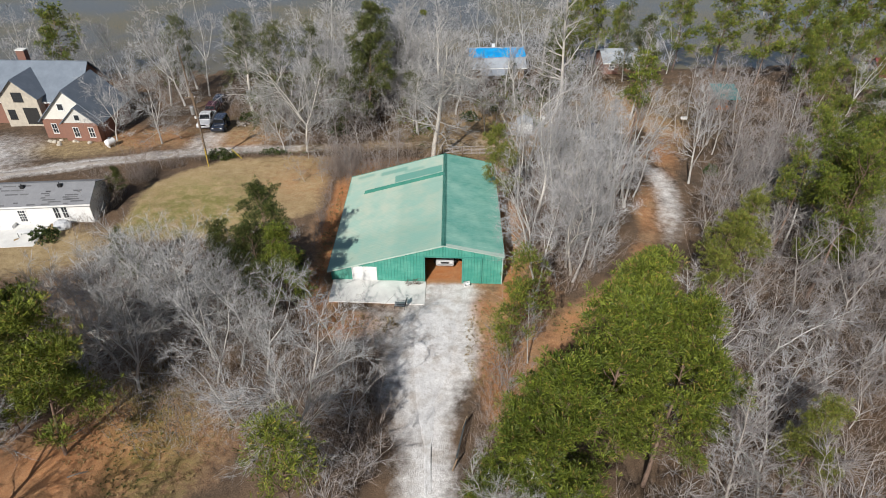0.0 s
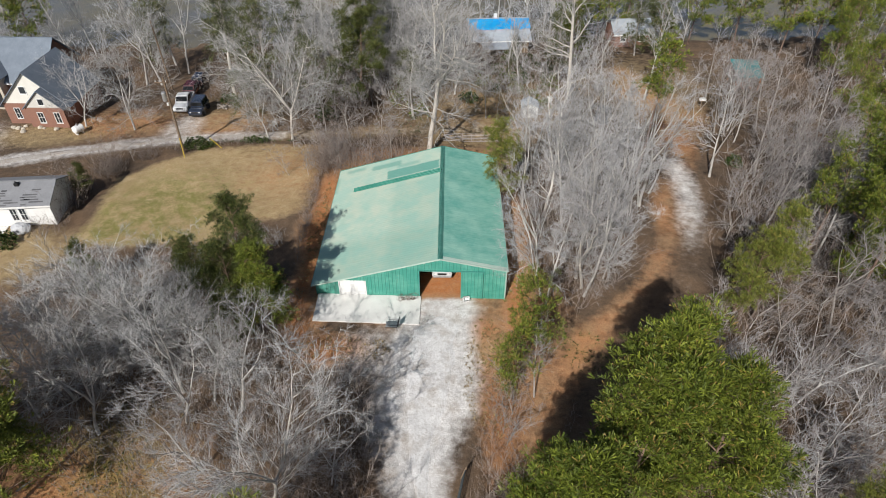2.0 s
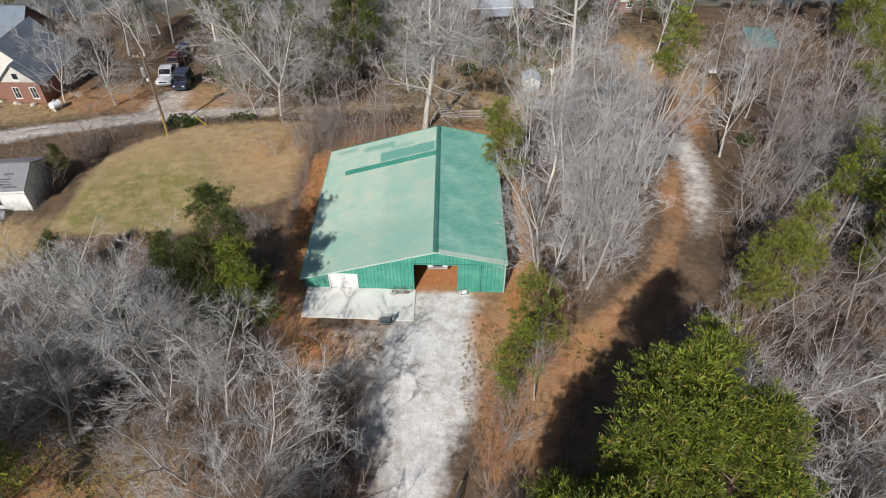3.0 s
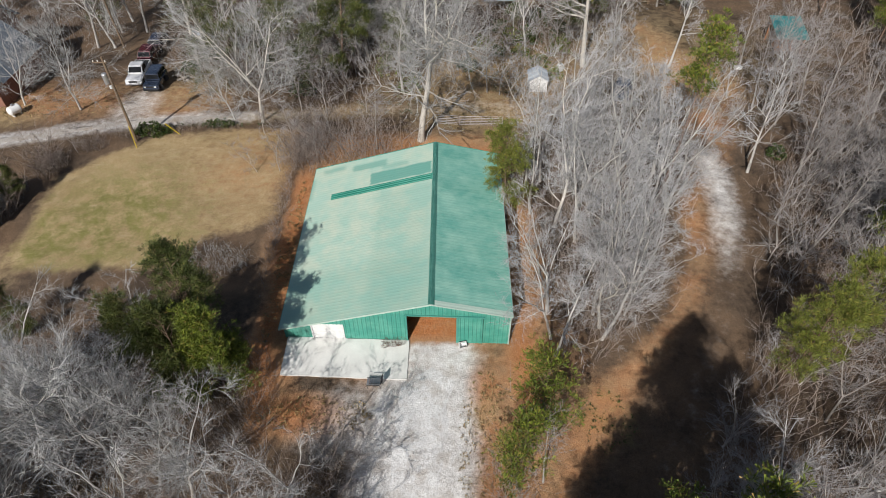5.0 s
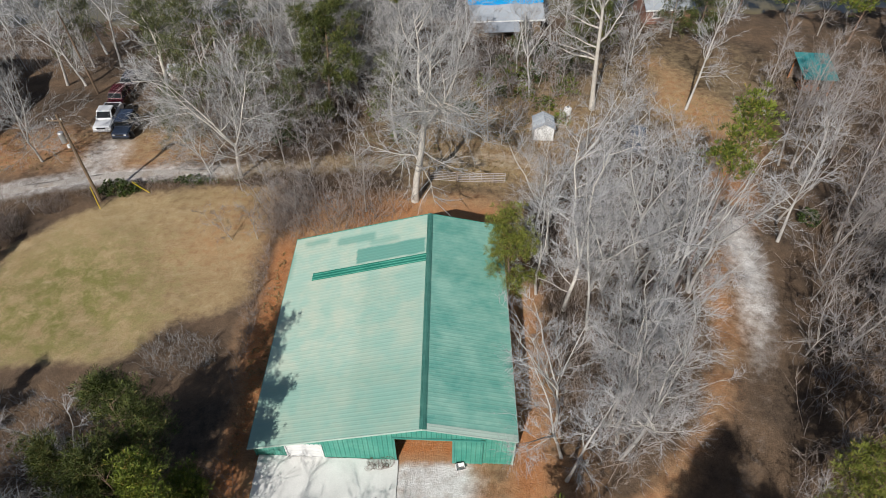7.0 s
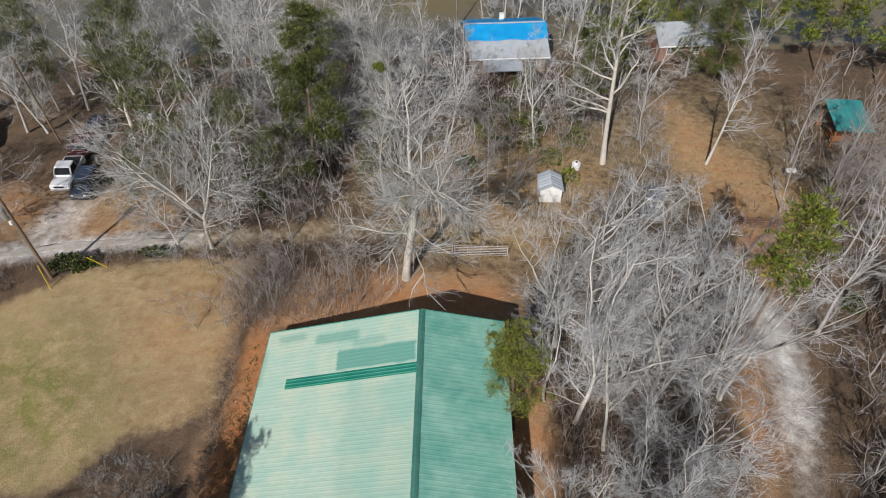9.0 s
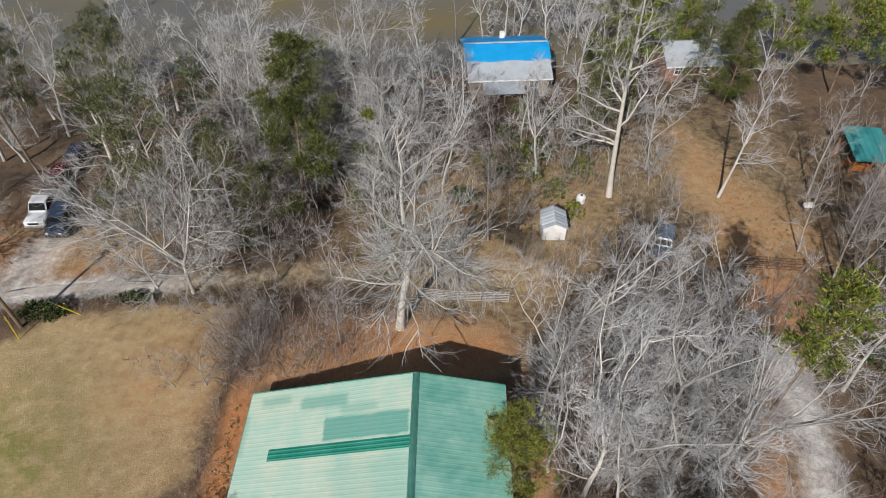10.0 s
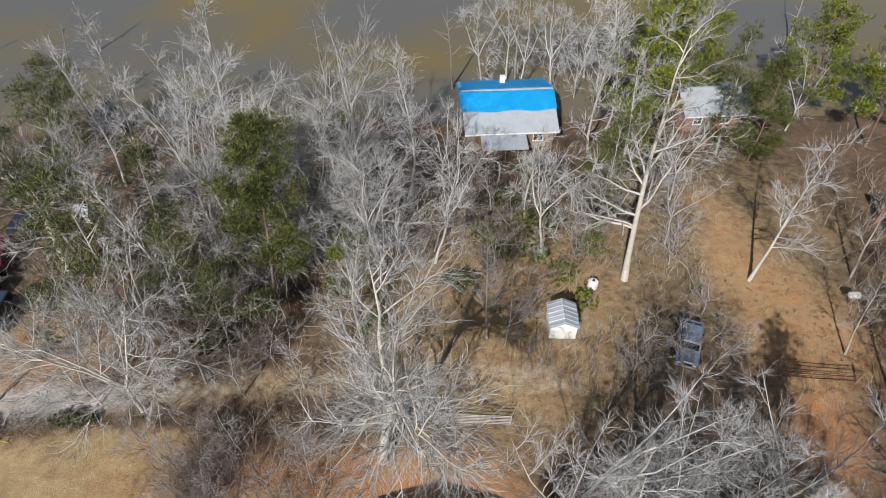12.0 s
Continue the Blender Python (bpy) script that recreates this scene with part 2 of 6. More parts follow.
def needle_material(name, a, b, old):
    n = Nodes(name)
    isl = n.tree.nodes.new("ShaderNodeNewGeometry").outputs["Random Per Island"]
    big, clump = n.noise(0.6, 3, 0.6), n.noise(2.1, 2, 0.5)
    col = n.mix(n.ramp(big, 0.35, 0.65), a, b)
    # Clump noise paints highlights and shaded gaps into the foliage colour.
    col = n.mix(n.math("MULTIPLY", n.ramp(clump, 0.40, 0.66), 0.7), col, tuple(1.12 * c for c in b))
    col = n.mix(n.math("MULTIPLY", n.ramp(clump, 0.56, 0.36), 0.6), col, tuple(0.5 * c for c in a))
    col = n.mix(n.ramp(isl, 0.0, 1.0), col, tuple(0.45 * c for c in a))
    col = n.mix(n.math("GREATER_THAN", isl, 0.94), col, old)
    shade = n.mix(n.random(), (1.0, 1.0, 1.0), (0.75, 0.80, 0.72))
    col = n.mix(1.0, col, shade, blend="MULTIPLY")
    n.put(n.bsdf.inputs["Transmission Weight"], 0.0)
    return n.finish(col, 0.6, 0.0, None, 0.0, 0.3)


GROUND = ground_material()
GRAVEL = gravel_material("white_gravel", 1.03, (0.28, 0.25, 0.225))
ROADSTONE = gravel_material("dusty_road_gravel", 0.66, (0.27, 0.21, 0.16))
WATER = water_material()
BARK_PALE = bark_material("pale_grey_bark", (0.66, 0.64, 0.61), (0.46, 0.445, 0.42))
BARK_GREY = bark_material("grey_brown_bark", (0.38, 0.345, 0.31), (0.27, 0.24, 0.215))
BARK_TWIG = bark_material("grey_twigs", (0.475, 0.47, 0.465), (0.345, 0.34, 0.338))
BARK_MAUVE = bark_material("mauve_grey_twigs", (0.38, 0.355, 0.35), (0.27, 0.25, 0.245))
BARK_ASH = bark_material("ash_grey_twigs", (0.53, 0.525, 0.53), (0.395, 0.39, 0.395))
BARK_SILVER = bark_material("silver_grey_twigs", (0.55, 0.54, 0.545), (0.42, 0.41, 0.415))
BARK_LIGHT = bark_material("light_grey_bark", (0.48, 0.45, 0.42), (0.35, 0.32, 0.295))
BARK_WHITE = bark_material("white_sycamore_bark", (0.74, 0.71, 0.66), (0.60, 0.56, 0.50))
BARK_RED = bark_material("reddish_brush_bark", (0.33, 0.27, 0.235), (0.24, 0.20, 0.175))
BARK_PINE = bark_material("pine_bark", (0.27, 0.185, 0.14), (0.17, 0.12, 0.095))
NEEDLE = needle_material("pine_needles", (0.110, 0.155, 0.019), (0.275, 0.300, 0.040), (0.30, 0.20, 0.06))
NEEDLE_OLIVE = needle_material("olive_pine_needles", (0.080, 0.105, 0.026), (0.165, 0.178, 0.046), (0.22, 0.17, 0.06))
NEEDLE_DARK = needle_material("cedar_foliage", (0.092, 0.108, 0.040), (0.165, 0.172, 0.062), (0.17, 0.14, 0.06))
NEEDLE_YELLOW = needle_material("yellowish_pine_needles", (0.19, 0.215, 0.035), (0.29, 0.30, 0.06), (0.30, 0.22, 0.06))
LEAF = needle_material("evergreen_shrub_leaves", (0.05, 0.085, 0.02), (0.10, 0.14, 0.03), (0.25, 0.2, 0.07))
CONCRETE = surface("weathered_concrete", (0.76, 0.75, 0.72), (0.62, 0.61, 0.585), 0.7, 12, 0.9, depth=0.004, vary=0)
WHITE = surface("white_paint", (0.80, 0.80, 0.79), (0.72, 0.72, 0.71), 1.2, 25, 0.55, depth=0.002, vary=0.05)
DARK = surface("recess_shade_black", (0.03, 0.03, 0.03), (0.02, 0.02, 0.02), 2, 20, 0.7, vary=0)
TIMBER = surface("weathered_timber", (0.27, 0.19, 0.12), (0.19, 0.135, 0.09), 2.5, 30, 0.85, stretch=(1, 1, 0.2))
STEEL = surface("galvanised_steel", (0.55, 0.55, 0.56), (0.42, 0.42, 0.43), 3, 30, 0.45, 0.7, depth=0.002)
RUST = surface("rusty_pipe", (0.22, 0.10, 0.06), (0.15, 0.08, 0.06), 4, 30, 0.8, 0.2)

# ---------- ground ----------
def axis(lo, hi, step, reach):
    core = list(np.arange(lo, hi + step / 2, step))
    out, s, v = [], step, hi
    while v < reach:
        s *= 1.35
        v += s
        out.append(v)
    low, s, v = [], step, lo
    while v > -reach:
        s *= 1.35
        v -= s
        low.append(v)
    return np.array(low[::-1] + core + out)


def make_ground():
    xs, ys = axis(-82, 92, 0.8, 4000), axis(16, 128, 0.7, 4000)
    X, Y = np.meshgrid(xs, ys)
    Z = land(X, Y)
    core = (np.abs(X) < 95) & (Y > 10) & (Y < 130)
    barn = (X > -13) & (X < 7) & (Y > 43) & (Y < 70)
    Z = Z + np.where(core & ~barn, 0.10 * wobble(X, Y, 0.9) + 0.05 * wobble(X, Y, 2.3, 1.0), 0.0)
    nx, ny = len(xs), len(ys)
    idx = np.arange(nx * ny).reshape(ny, nx)
    faces = np.stack([idx[:-1, :-1], idx[:-1, 1:], idx[1:, 1:], idx[1:, :-1]], -1).reshape(-1, 4)
    me = mesh_of("ground", np.stack([X, Y, Z], -1).reshape(-1, 3), faces.tolist(), GROUND, True)
    w1, w2 = wobble(X, Y, 0.7, 0.4), wobble(X, Y, 0.23, 2.0)
    masks = {}
    # bare clay: round the barn, along the worn path, in the yards and beside the drive
    clay = np.maximum.reduce([
        blob(X, Y, -2.6, 58.5, 11.6, 13.2, 0.12), soft(np.abs(Y - 73.0 + 0.5 * w1), 3.2, 1.2) * soft(np.abs(X + 3.0), 10.0, 2.0),
        blob(X, Y, 5.5, 42.0, 3.4, 6.5, 0.4) * 0.8, 0.8 * blob(X, Y, 8.0, 47, 2.6, 5.5, 0.9), blob(X, Y, 7.5, 57, 2.2, 9.0, 0.4)])
    d, w = along(X, Y, PATHS)
    clay = np.maximum(clay, (0.9 + 0.1 * np.clip((Y - 66) / 8, 0, 1)) * soft(d + 0.6 * w1 + 0.8 * w2, w - 0.3, 1.0 + 1.4 * np.clip((Y - 72) / 10, 0, 1)))
    d, w = along(X, Y, LANE)
    lane = soft(d + 0.4 * w1, w, 0.8)
    clay = np.maximum(clay, 0.85 * blob(X, Y, 6.8, 38.5, 2.4, 6.5, 0.6, -20))
    clay = np.maximum(clay, 0.8 * blob(X, Y, 32.0, 87, 5.0, 6.5, 0.5))
    clay = np.maximum(clay, 0.8 * blob(X, Y, -8.8, 42.4, 3.2, 1.7, 0.6))
    clay = np.maximum(clay, 0.8 * blob(X, Y, 3.4, 44.3, 1.3, 1.9, 0.6))
    clay = np.maximum(clay, 0.85 * blob(X, Y, -11.4, 46.0, 1.6, 4.5, 0.5))
    clay = np.maximum(clay, 0.7 * blob(X, Y, 5.2, 34.0, 1.7, 5.0, 0.7))
    clay = np.maximum(clay, 0.7 * blob(X, Y, -29.5, 84.0, 6.0, 4.5, 0.4))
    clay = np.maximum(clay, 0.75 * blob(X, Y, -43.0, 84.5, 9.0, 4.5, 0.4))
    clay = np.maximum(clay, 0.85 * blob(X, Y, -25.0, 28.5, 9.0, 5.5, 0.5, 20))
    clay = np.maximum(clay, 0.75 * blob(X, Y, 9.0, 88.0, 8.0, 9.0, 0.6))
    clay = np.maximum(clay, 0.75 * soft(np.abs(X + 12.9 + 0.3 * w1), 1.0, 0.5) * soft(np.abs(Y - 58), 12, 2))
    # the mown field
    field = soft(np.abs(X + 26.5 + 0.5 * w1) - 0.0, 11.8, 1.0) * soft(np.abs(Y - 65.8 - 0.07 * (X + 26) + 0.5 * w1), 11.2, 0.8)
    field = field * np.clip((X + 37.6 - np.maximum(Y - 69.5, 0) + 0.6 * w1) / 1.5, 0, 1)
    # Near edge is cut along the tree shadow; dark litter there paints that shade.
    field = field * np.clip((Y - 55.8 - np.clip((X + 25) * 0.6, 0, 6) + 0.8 * w1) / 1.6, 0, 1)
    worn = blob(X, Y, -17.5, 70.5, 8.5, 9.0, 0.7)
    d, w = along(X, Y, TRACK)
    clay = clay * (1 - 0.55 * soft(d, w + 0.6, 1.0))
    masks["clay"] = np.maximum(clay, 0.9 * field * worn)
    field_dry = field * (1 - 0.42 * worn)
    dry = np.maximum(field_dry, 0.35 * blob(X, Y, -22.0, 31.0, 5.0, 7.0, 0.5, 25))
    dry = np.maximum(dry, 0.8 * blob(X, Y, -44.0, 55.0, 8.0, 5.0, 0.3))
    dry = np.maximum(dry, 0.7 * blob(X, Y, 5.0, 80.5, 6.0, 3.0, 0.5))
    dry = np.maximum(dry, 0.6 * blob(X, Y, -52.0, 80.5, 7.0, 3.5, 0.4))
    dry = np.maximum(dry, 0.55 * blob(X, Y, 3.2, 43.0, 1.5, 1.6, 0.5))
    dry = np.maximum(dry, 0.55 * lane)
    dry = np.maximum(dry, 0.6 * blob(X, Y, 8.0, 89.0, 13.0, 13.0, 0.6))
    dry = np.maximum(dry, 0.42 * blob(X, Y, 28.0, 96.0, 17.0, 16.0, 0.6))
    dry = np.maximum(dry, 0.4 * blob(X, Y, -30.0, 88.0, 8.0, 7.0, 0.5))
    masks["dry"] = np.clip(dry, 0, 1)
    green = field * np.clip(0.95 * blob(X, Y, -31, 63, 10, 8, 0.6) + 0.35 * w2, 0, 0.85)
    green = np.maximum(green, 0.95 * blob(X, Y, -22.0, 30.0, 3.0, 6.0, 0.6, 20))
    green = np.maximum(green, 0.35 * blob(X, Y, 12, 42.5, 2.5, 3.0, 0.6))
    masks["green"] = green
    d, w = along(X, Y, DRIVE)
    stone = soft(d + 0.6 * w1 + 0.3 * wobble(X, Y, 2.1, 0.9), w - 0.1, 0.9)
    d, w = along(X, Y, ROAD)
    stone = np.maximum(stone, 0.7 * soft(d + 0.3 * w1, w + 0.15, 0.7))
    d, w = along(X, Y, TRACK)
    # Stone is weakened before y 54.5: litter there, plus painted pine shade.
    stone = np.maximum(stone, soft(d + 0.5 * w1, w - 0.45, 1.0) * (0.14 + 0.68 * np.clip((Y - 54.5) / 7, 0, 1)))
    stone = np.maximum(stone, 0.6 * blob(X, Y, -34.3, 83.0, 2.6, 4.0, 0.5))
    stone = np.maximum(stone, 0.62 * blob(X, Y, -5.2, 42.0, 3.6, 3.0, 0.6))
    stone = np.maximum(stone, 0.7 * blob(X, Y, -66.0, 76.0, 9.0, 8.0, 0.5, 30))
    stone = np.maximum(stone, 0.25 * lane)
    stone = np.maximum(stone, 0.6 * blob(X, Y, -3.6, 37.0, 2.0, 5.0, 0.6))
    stone = stone * (1 - 0.5 * blob(X, Y, 4.2, 46.5, 1.6, 2.4, 0.5))
    stone = stone * np.clip(1.0 + 0.22 * w1 - 0.10 * (1 - w2), 0.55, 1.0)
    stone = np.where((np.abs(X + 2.6) < 9.5) & (Y > 48.5 - 0.045 * X) & (Y < 70), 0.0, stone)
    masks["stone"] = stone
    inside = soft(np.abs(X + 2.6), 8.2, 0.4) * soft(np.abs(Y - 57.7), 8.6, 0.4)
    masks["rust"] = np.maximum.reduce([
        inside, 0.9 * soft(np.abs(X + 12.6 + 0.3 * w1), 0.8, 0.5) * soft(np.abs(Y - 57), 12.5, 1.5), 0.8 * blob(X, Y, 6.9, 46.5, 1.2, 5.0, 0.6), 0.7 * soft(np.abs(X - 6.9), 0.6, 0.5) * soft(np.abs(Y - 58), 11, 1),
        0.75 * blob(X, Y, -9.0, 42.6, 2.6, 1.4, 0.7), 0.55 * blob(X, Y, 3.6, 44.6, 1.0, 1.8, 0.7), 0.7 * blob(X, Y, -11.9, 45.0, 0.9, 3.5, 0.6), 0.65 * blob(X, Y, 4.6, 35.5, 1.3, 5.0, 0.8),
        0.5 * blob(X, Y, -26.5, 28.0, 6.5, 4.0, 0.7, 20), 0.5 * soft(np.abs(Y - 73.2 + 0.5 * w1), 1.6, 1.2) * soft(np.abs(X - 0.5), 7.0, 2.0), 0.5 * blob(X, Y, 29.8, 78.0, 2.2, 2.8, 0.7), 0.45 * blob(X, Y, 11.0, 41.5, 1.2, 4.0, 0.8, -35)])
    for name, m in masks.items():
        a = me.attributes.new(name, "FLOAT", "POINT")
        a.data.foreach_set("value", m.reshape(-1).astype(np.float32))
    tagged(new("ground", me), "uneven ground of leaf litter, red clay and dry grass", "ground", kind="structure")


def ribbon(name, line, lift, shrink, mat, label, step=0.8, across=7):
    """A strip that follows the ground along a line, with ragged edges."""
    pts = []
    for (ax, ay, aw), (bx, by, bw) in zip(line, line[1:]):
        k = max(1, int(math.hypot(bx - ax, by - ay) / step))
        pts += [(ax + (bx - ax) * i / k, ay + (by - ay) * i / k, aw + (bw - aw) * i / k) for i in range(k)]
    pts.append(line[-1])
    verts, faces = [], []
    for i, (x, y, w) in enumerate(pts):
        x2, y2, _ = pts[min(i + 1, len(pts) - 1)]
        x1, y1, _ = pts[max(i - 1, 0)]
        d = Vector((y2 - y1, x1 - x2, 0)).normalized()
        for j in range(across):
            s = (j / (across - 1) * 2 - 1) * (w - shrink + 0.8 * float(wobble(x, y, 1.9, j)) * (j in (0, across - 1)))
            px, py = x + d.x * s, y + d.y * s
            low = -0.10 if j in (0, across - 1) else lift
            verts.append((px, py, gz(px, py) + 0.10 * float(wobble(px, py, 0.9)) * (name != "gravel_driveway" or py < 43) + 0.05 * float(wobble(px, py, 2.3, 1.0)) * (name != "gravel_driveway" or py < 43) + low))
            if i and j:
                a = i * across + j
                faces.append((a - across - 1, a - across, a, a - 1))
    return tagged(new(name, mesh_of(name, verts, faces, mat, True)), label, name.split("_")[-1], kind="structure")


make_ground()
ribbon("gravel_driveway", [(0.9, 45.8, 3.0)] + DRIVE[1:], 0.015, 1.5, GRAVEL, "white crushed gravel driveway leading to the barn")
ribbon("gravel_road", ROAD, 0.015, 0.6, ROADSTONE, "pale narrow gravel road past the field")
lake = bmesh.new()
bmesh.ops.create_grid(lake, x_segments=4, y_segments=4, size=1.0, matrix=Matrix.Translation((0, 290, LAKE)) @ Matrix.Diagonal((3000, 195, 1, 1)))
ob = part("water", lake, WATER, None)
tagged(ob, "muddy olive-brown lake water with faint ripples", "lake", kind="structure")
# ---------- trees ----------
def tube(V, F, pts, radii, sides):
    """Adds a tapered tube through pts; a last radius of 0 makes a point."""
    rings = []
    for i, p in enumerate(pts):
        d = (pts[min(i + 1, len(pts) - 1)] - pts[max(i - 1, 0)]).normalized()
        u = d.orthogonal().normalized()
        v = d.cross(u)
        if radii[i] <= 0:
            rings.append([len(V)])
            V.append(p)
            continue
        rings.append(list(range(len(V), len(V) + sides)))
        for k in range(sides):
            a = 2 * math.pi * k / sides
            V.append(p + (u * math.cos(a) + v * math.sin(a)) * radii[i])
    for a, b in zip(rings, rings[1:]):
        for k in range(sides):
            j = (k + 1) % sides
            if len(b) == 1:
                F.append((a[k], a[j], b[0]))
            else:
                F.append((a[k], a[j], b[j], b[k]))


def sway(rnd, p, d, length, steps, bend, lift):
    """A wandering line of points from p along d."""
    pts, d = [p.copy()], d.normalized()
    for _ in range(steps):
        d = (d + Vector((rnd.gauss(0, bend), rnd.gauss(0, bend), rnd.gauss(0, bend) + lift))).normalized()
        pts.append(pts[-1] + d * (length / steps))
    return pts


def off(rnd, d, angle):
    """A way that leaves d at about an angle, in degrees, to a random side."""
    s = d.orthogonal().normalized()
    s.rotate(Matrix.Rotation(rnd.uniform(0, 2 * math.pi), 3, d))
    a = radians(angle * rnd.uniform(0.75, 1.25))
    return (d * math.cos(a) + s * math.sin(a)).normalized()


def at_line(pts, f):
    f = min(max(f, 0), 0.999) * (len(pts) - 1)
    i = int(f)
    return pts[i].lerp(pts[i + 1], f - i), (pts[i + 1] - pts[i]).normalized()


def spray(V, F, rnd, p, d, length, width):
    """The finest twig: one thin sliver."""
    s = d.orthogonal().normalized() * width
    s.rotate(Matrix.Rotation(rnd.uniform(0, math.pi), 3, d))
    i = len(V)
    V += [p - s, p + s, p + d * length]
    F.append((i, i + 1, i + 2))


def bent_twig(V, F, rnd, p, d, length, width):
    """A twig with a kink, flat and thin; gives its three points."""
    s = d.orthogonal().normalized() * width
    s.rotate(Matrix.Rotation(rnd.uniform(0, math.pi), 3, d))
    m = p + d * length * rnd.uniform(0.35, 0.6)
    e = m + (d + Vector((rnd.gauss(0, 0.3), rnd.gauss(0, 0.3), rnd.gauss(0.12, 0.3)))).normalized() * length * 0.55
    i = len(V)
    V += [p - s, p + s, m + s * 0.75, m - s * 0.75, e]
    F.append((i, i + 1, i + 2, i + 3))
    F.append((i + 3, i + 2, i + 4))
    return p, m, e


def bare_meshes(seed, h, spread, limbs, fork, start, twigs, thin=0.013, rbase=0.0115, subs=2, dense=2.5, wide=38, fine=0.010, thick=0.42, droop=0.0):
    """Trunk and crown meshes of a leafless tree: h height, spread the crown's reach, fork the height share at which it splits, wide the angle of its limbs, droop how far the low ones hang."""
    rnd = random.Random(seed)
    V, F, V2, F2 = [], [], [], []
    r0 = h * rbase
    main = []
    leads = 1 if fork >= 1 else rnd.choice((2, 3, 3))
    base = sway(rnd, Vector((0, 0, -0.3)), Vector((rnd.gauss(0, 0.05), rnd.gauss(0, 0.05), 1)), h * min(fork, 0.97), 7, 0.06, 0.05)
    tube(V, F, base, [r0 * (1.3 if i == 0 else 1 - (0.42 if fork < 1 else 0.93) * i / 7) for i in range(8)], 7)
    main.append((base, start, r0 if fork >= 1 else r0 * 0.65))
    if fork < 1:
        for k in range(leads):
            p, d = at_line(base, 0.93)
            e = sway(rnd, p, off(rnd, d, 15 + wide * 0.25), h * (1 - fork) * rnd.uniform(0.85, 1.05), 6, 0.11, 0.07)
            tube(V, F, e, [r0 * 0.55 * (1 - 0.9 * i / 6) for i in range(7)], 5)
            main.append((e, 0.06, r0 * 0.55))
    per = max(3, limbs // len(main))
    for pts, s0, r in main:
        for k in range(per):
            f = s0 + (0.98 - s0) * (k + rnd.random()) / per
            p, d = at_line(pts, f)
            rel = 1 - 0.6 * (f - s0) / (1 - s0 + 1e-6)
            ln = spread * rel * rnd.uniform(0.7, 1.15)
            limb = sway(rnd, p, off(rnd, d, wide + 14 * rel), ln, 6, 0.15, 0.02 - droop * max(0.0, rel - 0.55))
            rl = max(0.03, r * thick * rel)
            tube(V, F, limb, [rl * (1 - 0.82 * i / 6) for i in range(7)], 4)
            for b in range(max(3, int(ln * dense) + 1)):
                q, e = at_line(limb, 0.12 + 0.88 * rnd.random())
                bl = ln * rnd.uniform(0.28, 0.55)
                br = sway(rnd, q, off(rnd, e, 44), bl, 2, 0.20, 0.05)
                rb = max(0.017, rl * 0.42)
                tube(V2, F2, br, [rb, rb * 0.7, 0], 3)
                for c in range(twigs):
                    q2, e2 = at_line(br, 0.10 + 0.90 * rnd.random())
                    tl = rnd.uniform(0.5, 1.35) * (0.7 + 0.1 * spread)
                    w2 = (off(rnd, e2, 30) + Vector((0, 0, 0.14))).normalized()
                    bits = bent_twig(V2, F2, rnd, q2, w2, tl, thin)
                    for _ in range(subs):
                        k3 = rnd.choice((0, 0, 1))
                        q3 = bits[k3].lerp(bits[k3 + 1], rnd.uniform(0.15, 0.95))
                        spray(V2, F2, rnd, q3, (off(rnd, w2, 30) + Vector((0, 0, 0.1))).normalized(), tl * rnd.uniform(0.35, 0.7), fine)
    return (V, F), (V2, F2)


def tuft(V, F, rnd, c, d, blades, length, width):
    """A brush of needle bundles at c that points along d and upwards, narrow at the foot and full at the head."""
    up = (d * 0.6 + Vector((0, 0, 0.9))).normalized()
    for _ in range(blades):
        e = (up * 1.05 + Vector((rnd.gauss(0, 1), rnd.gauss(0, 1), rnd.gauss(0, 1))).normalized() * 0.95).normalized()
        s = e.orthogonal().normalized() * (width * rnd.uniform(0.7, 1.3))
        s.rotate(Matrix.Rotation(rnd.uniform(0, math.pi), 3, e))
        i = len(V)
        tip = c + e * length * rnd.uniform(0.75, 1.15)
        V += [c + e * length * 0.08, tip + s * 1.15, tip - s * 1.15]
        F.append((i, i + 1, i + 2))


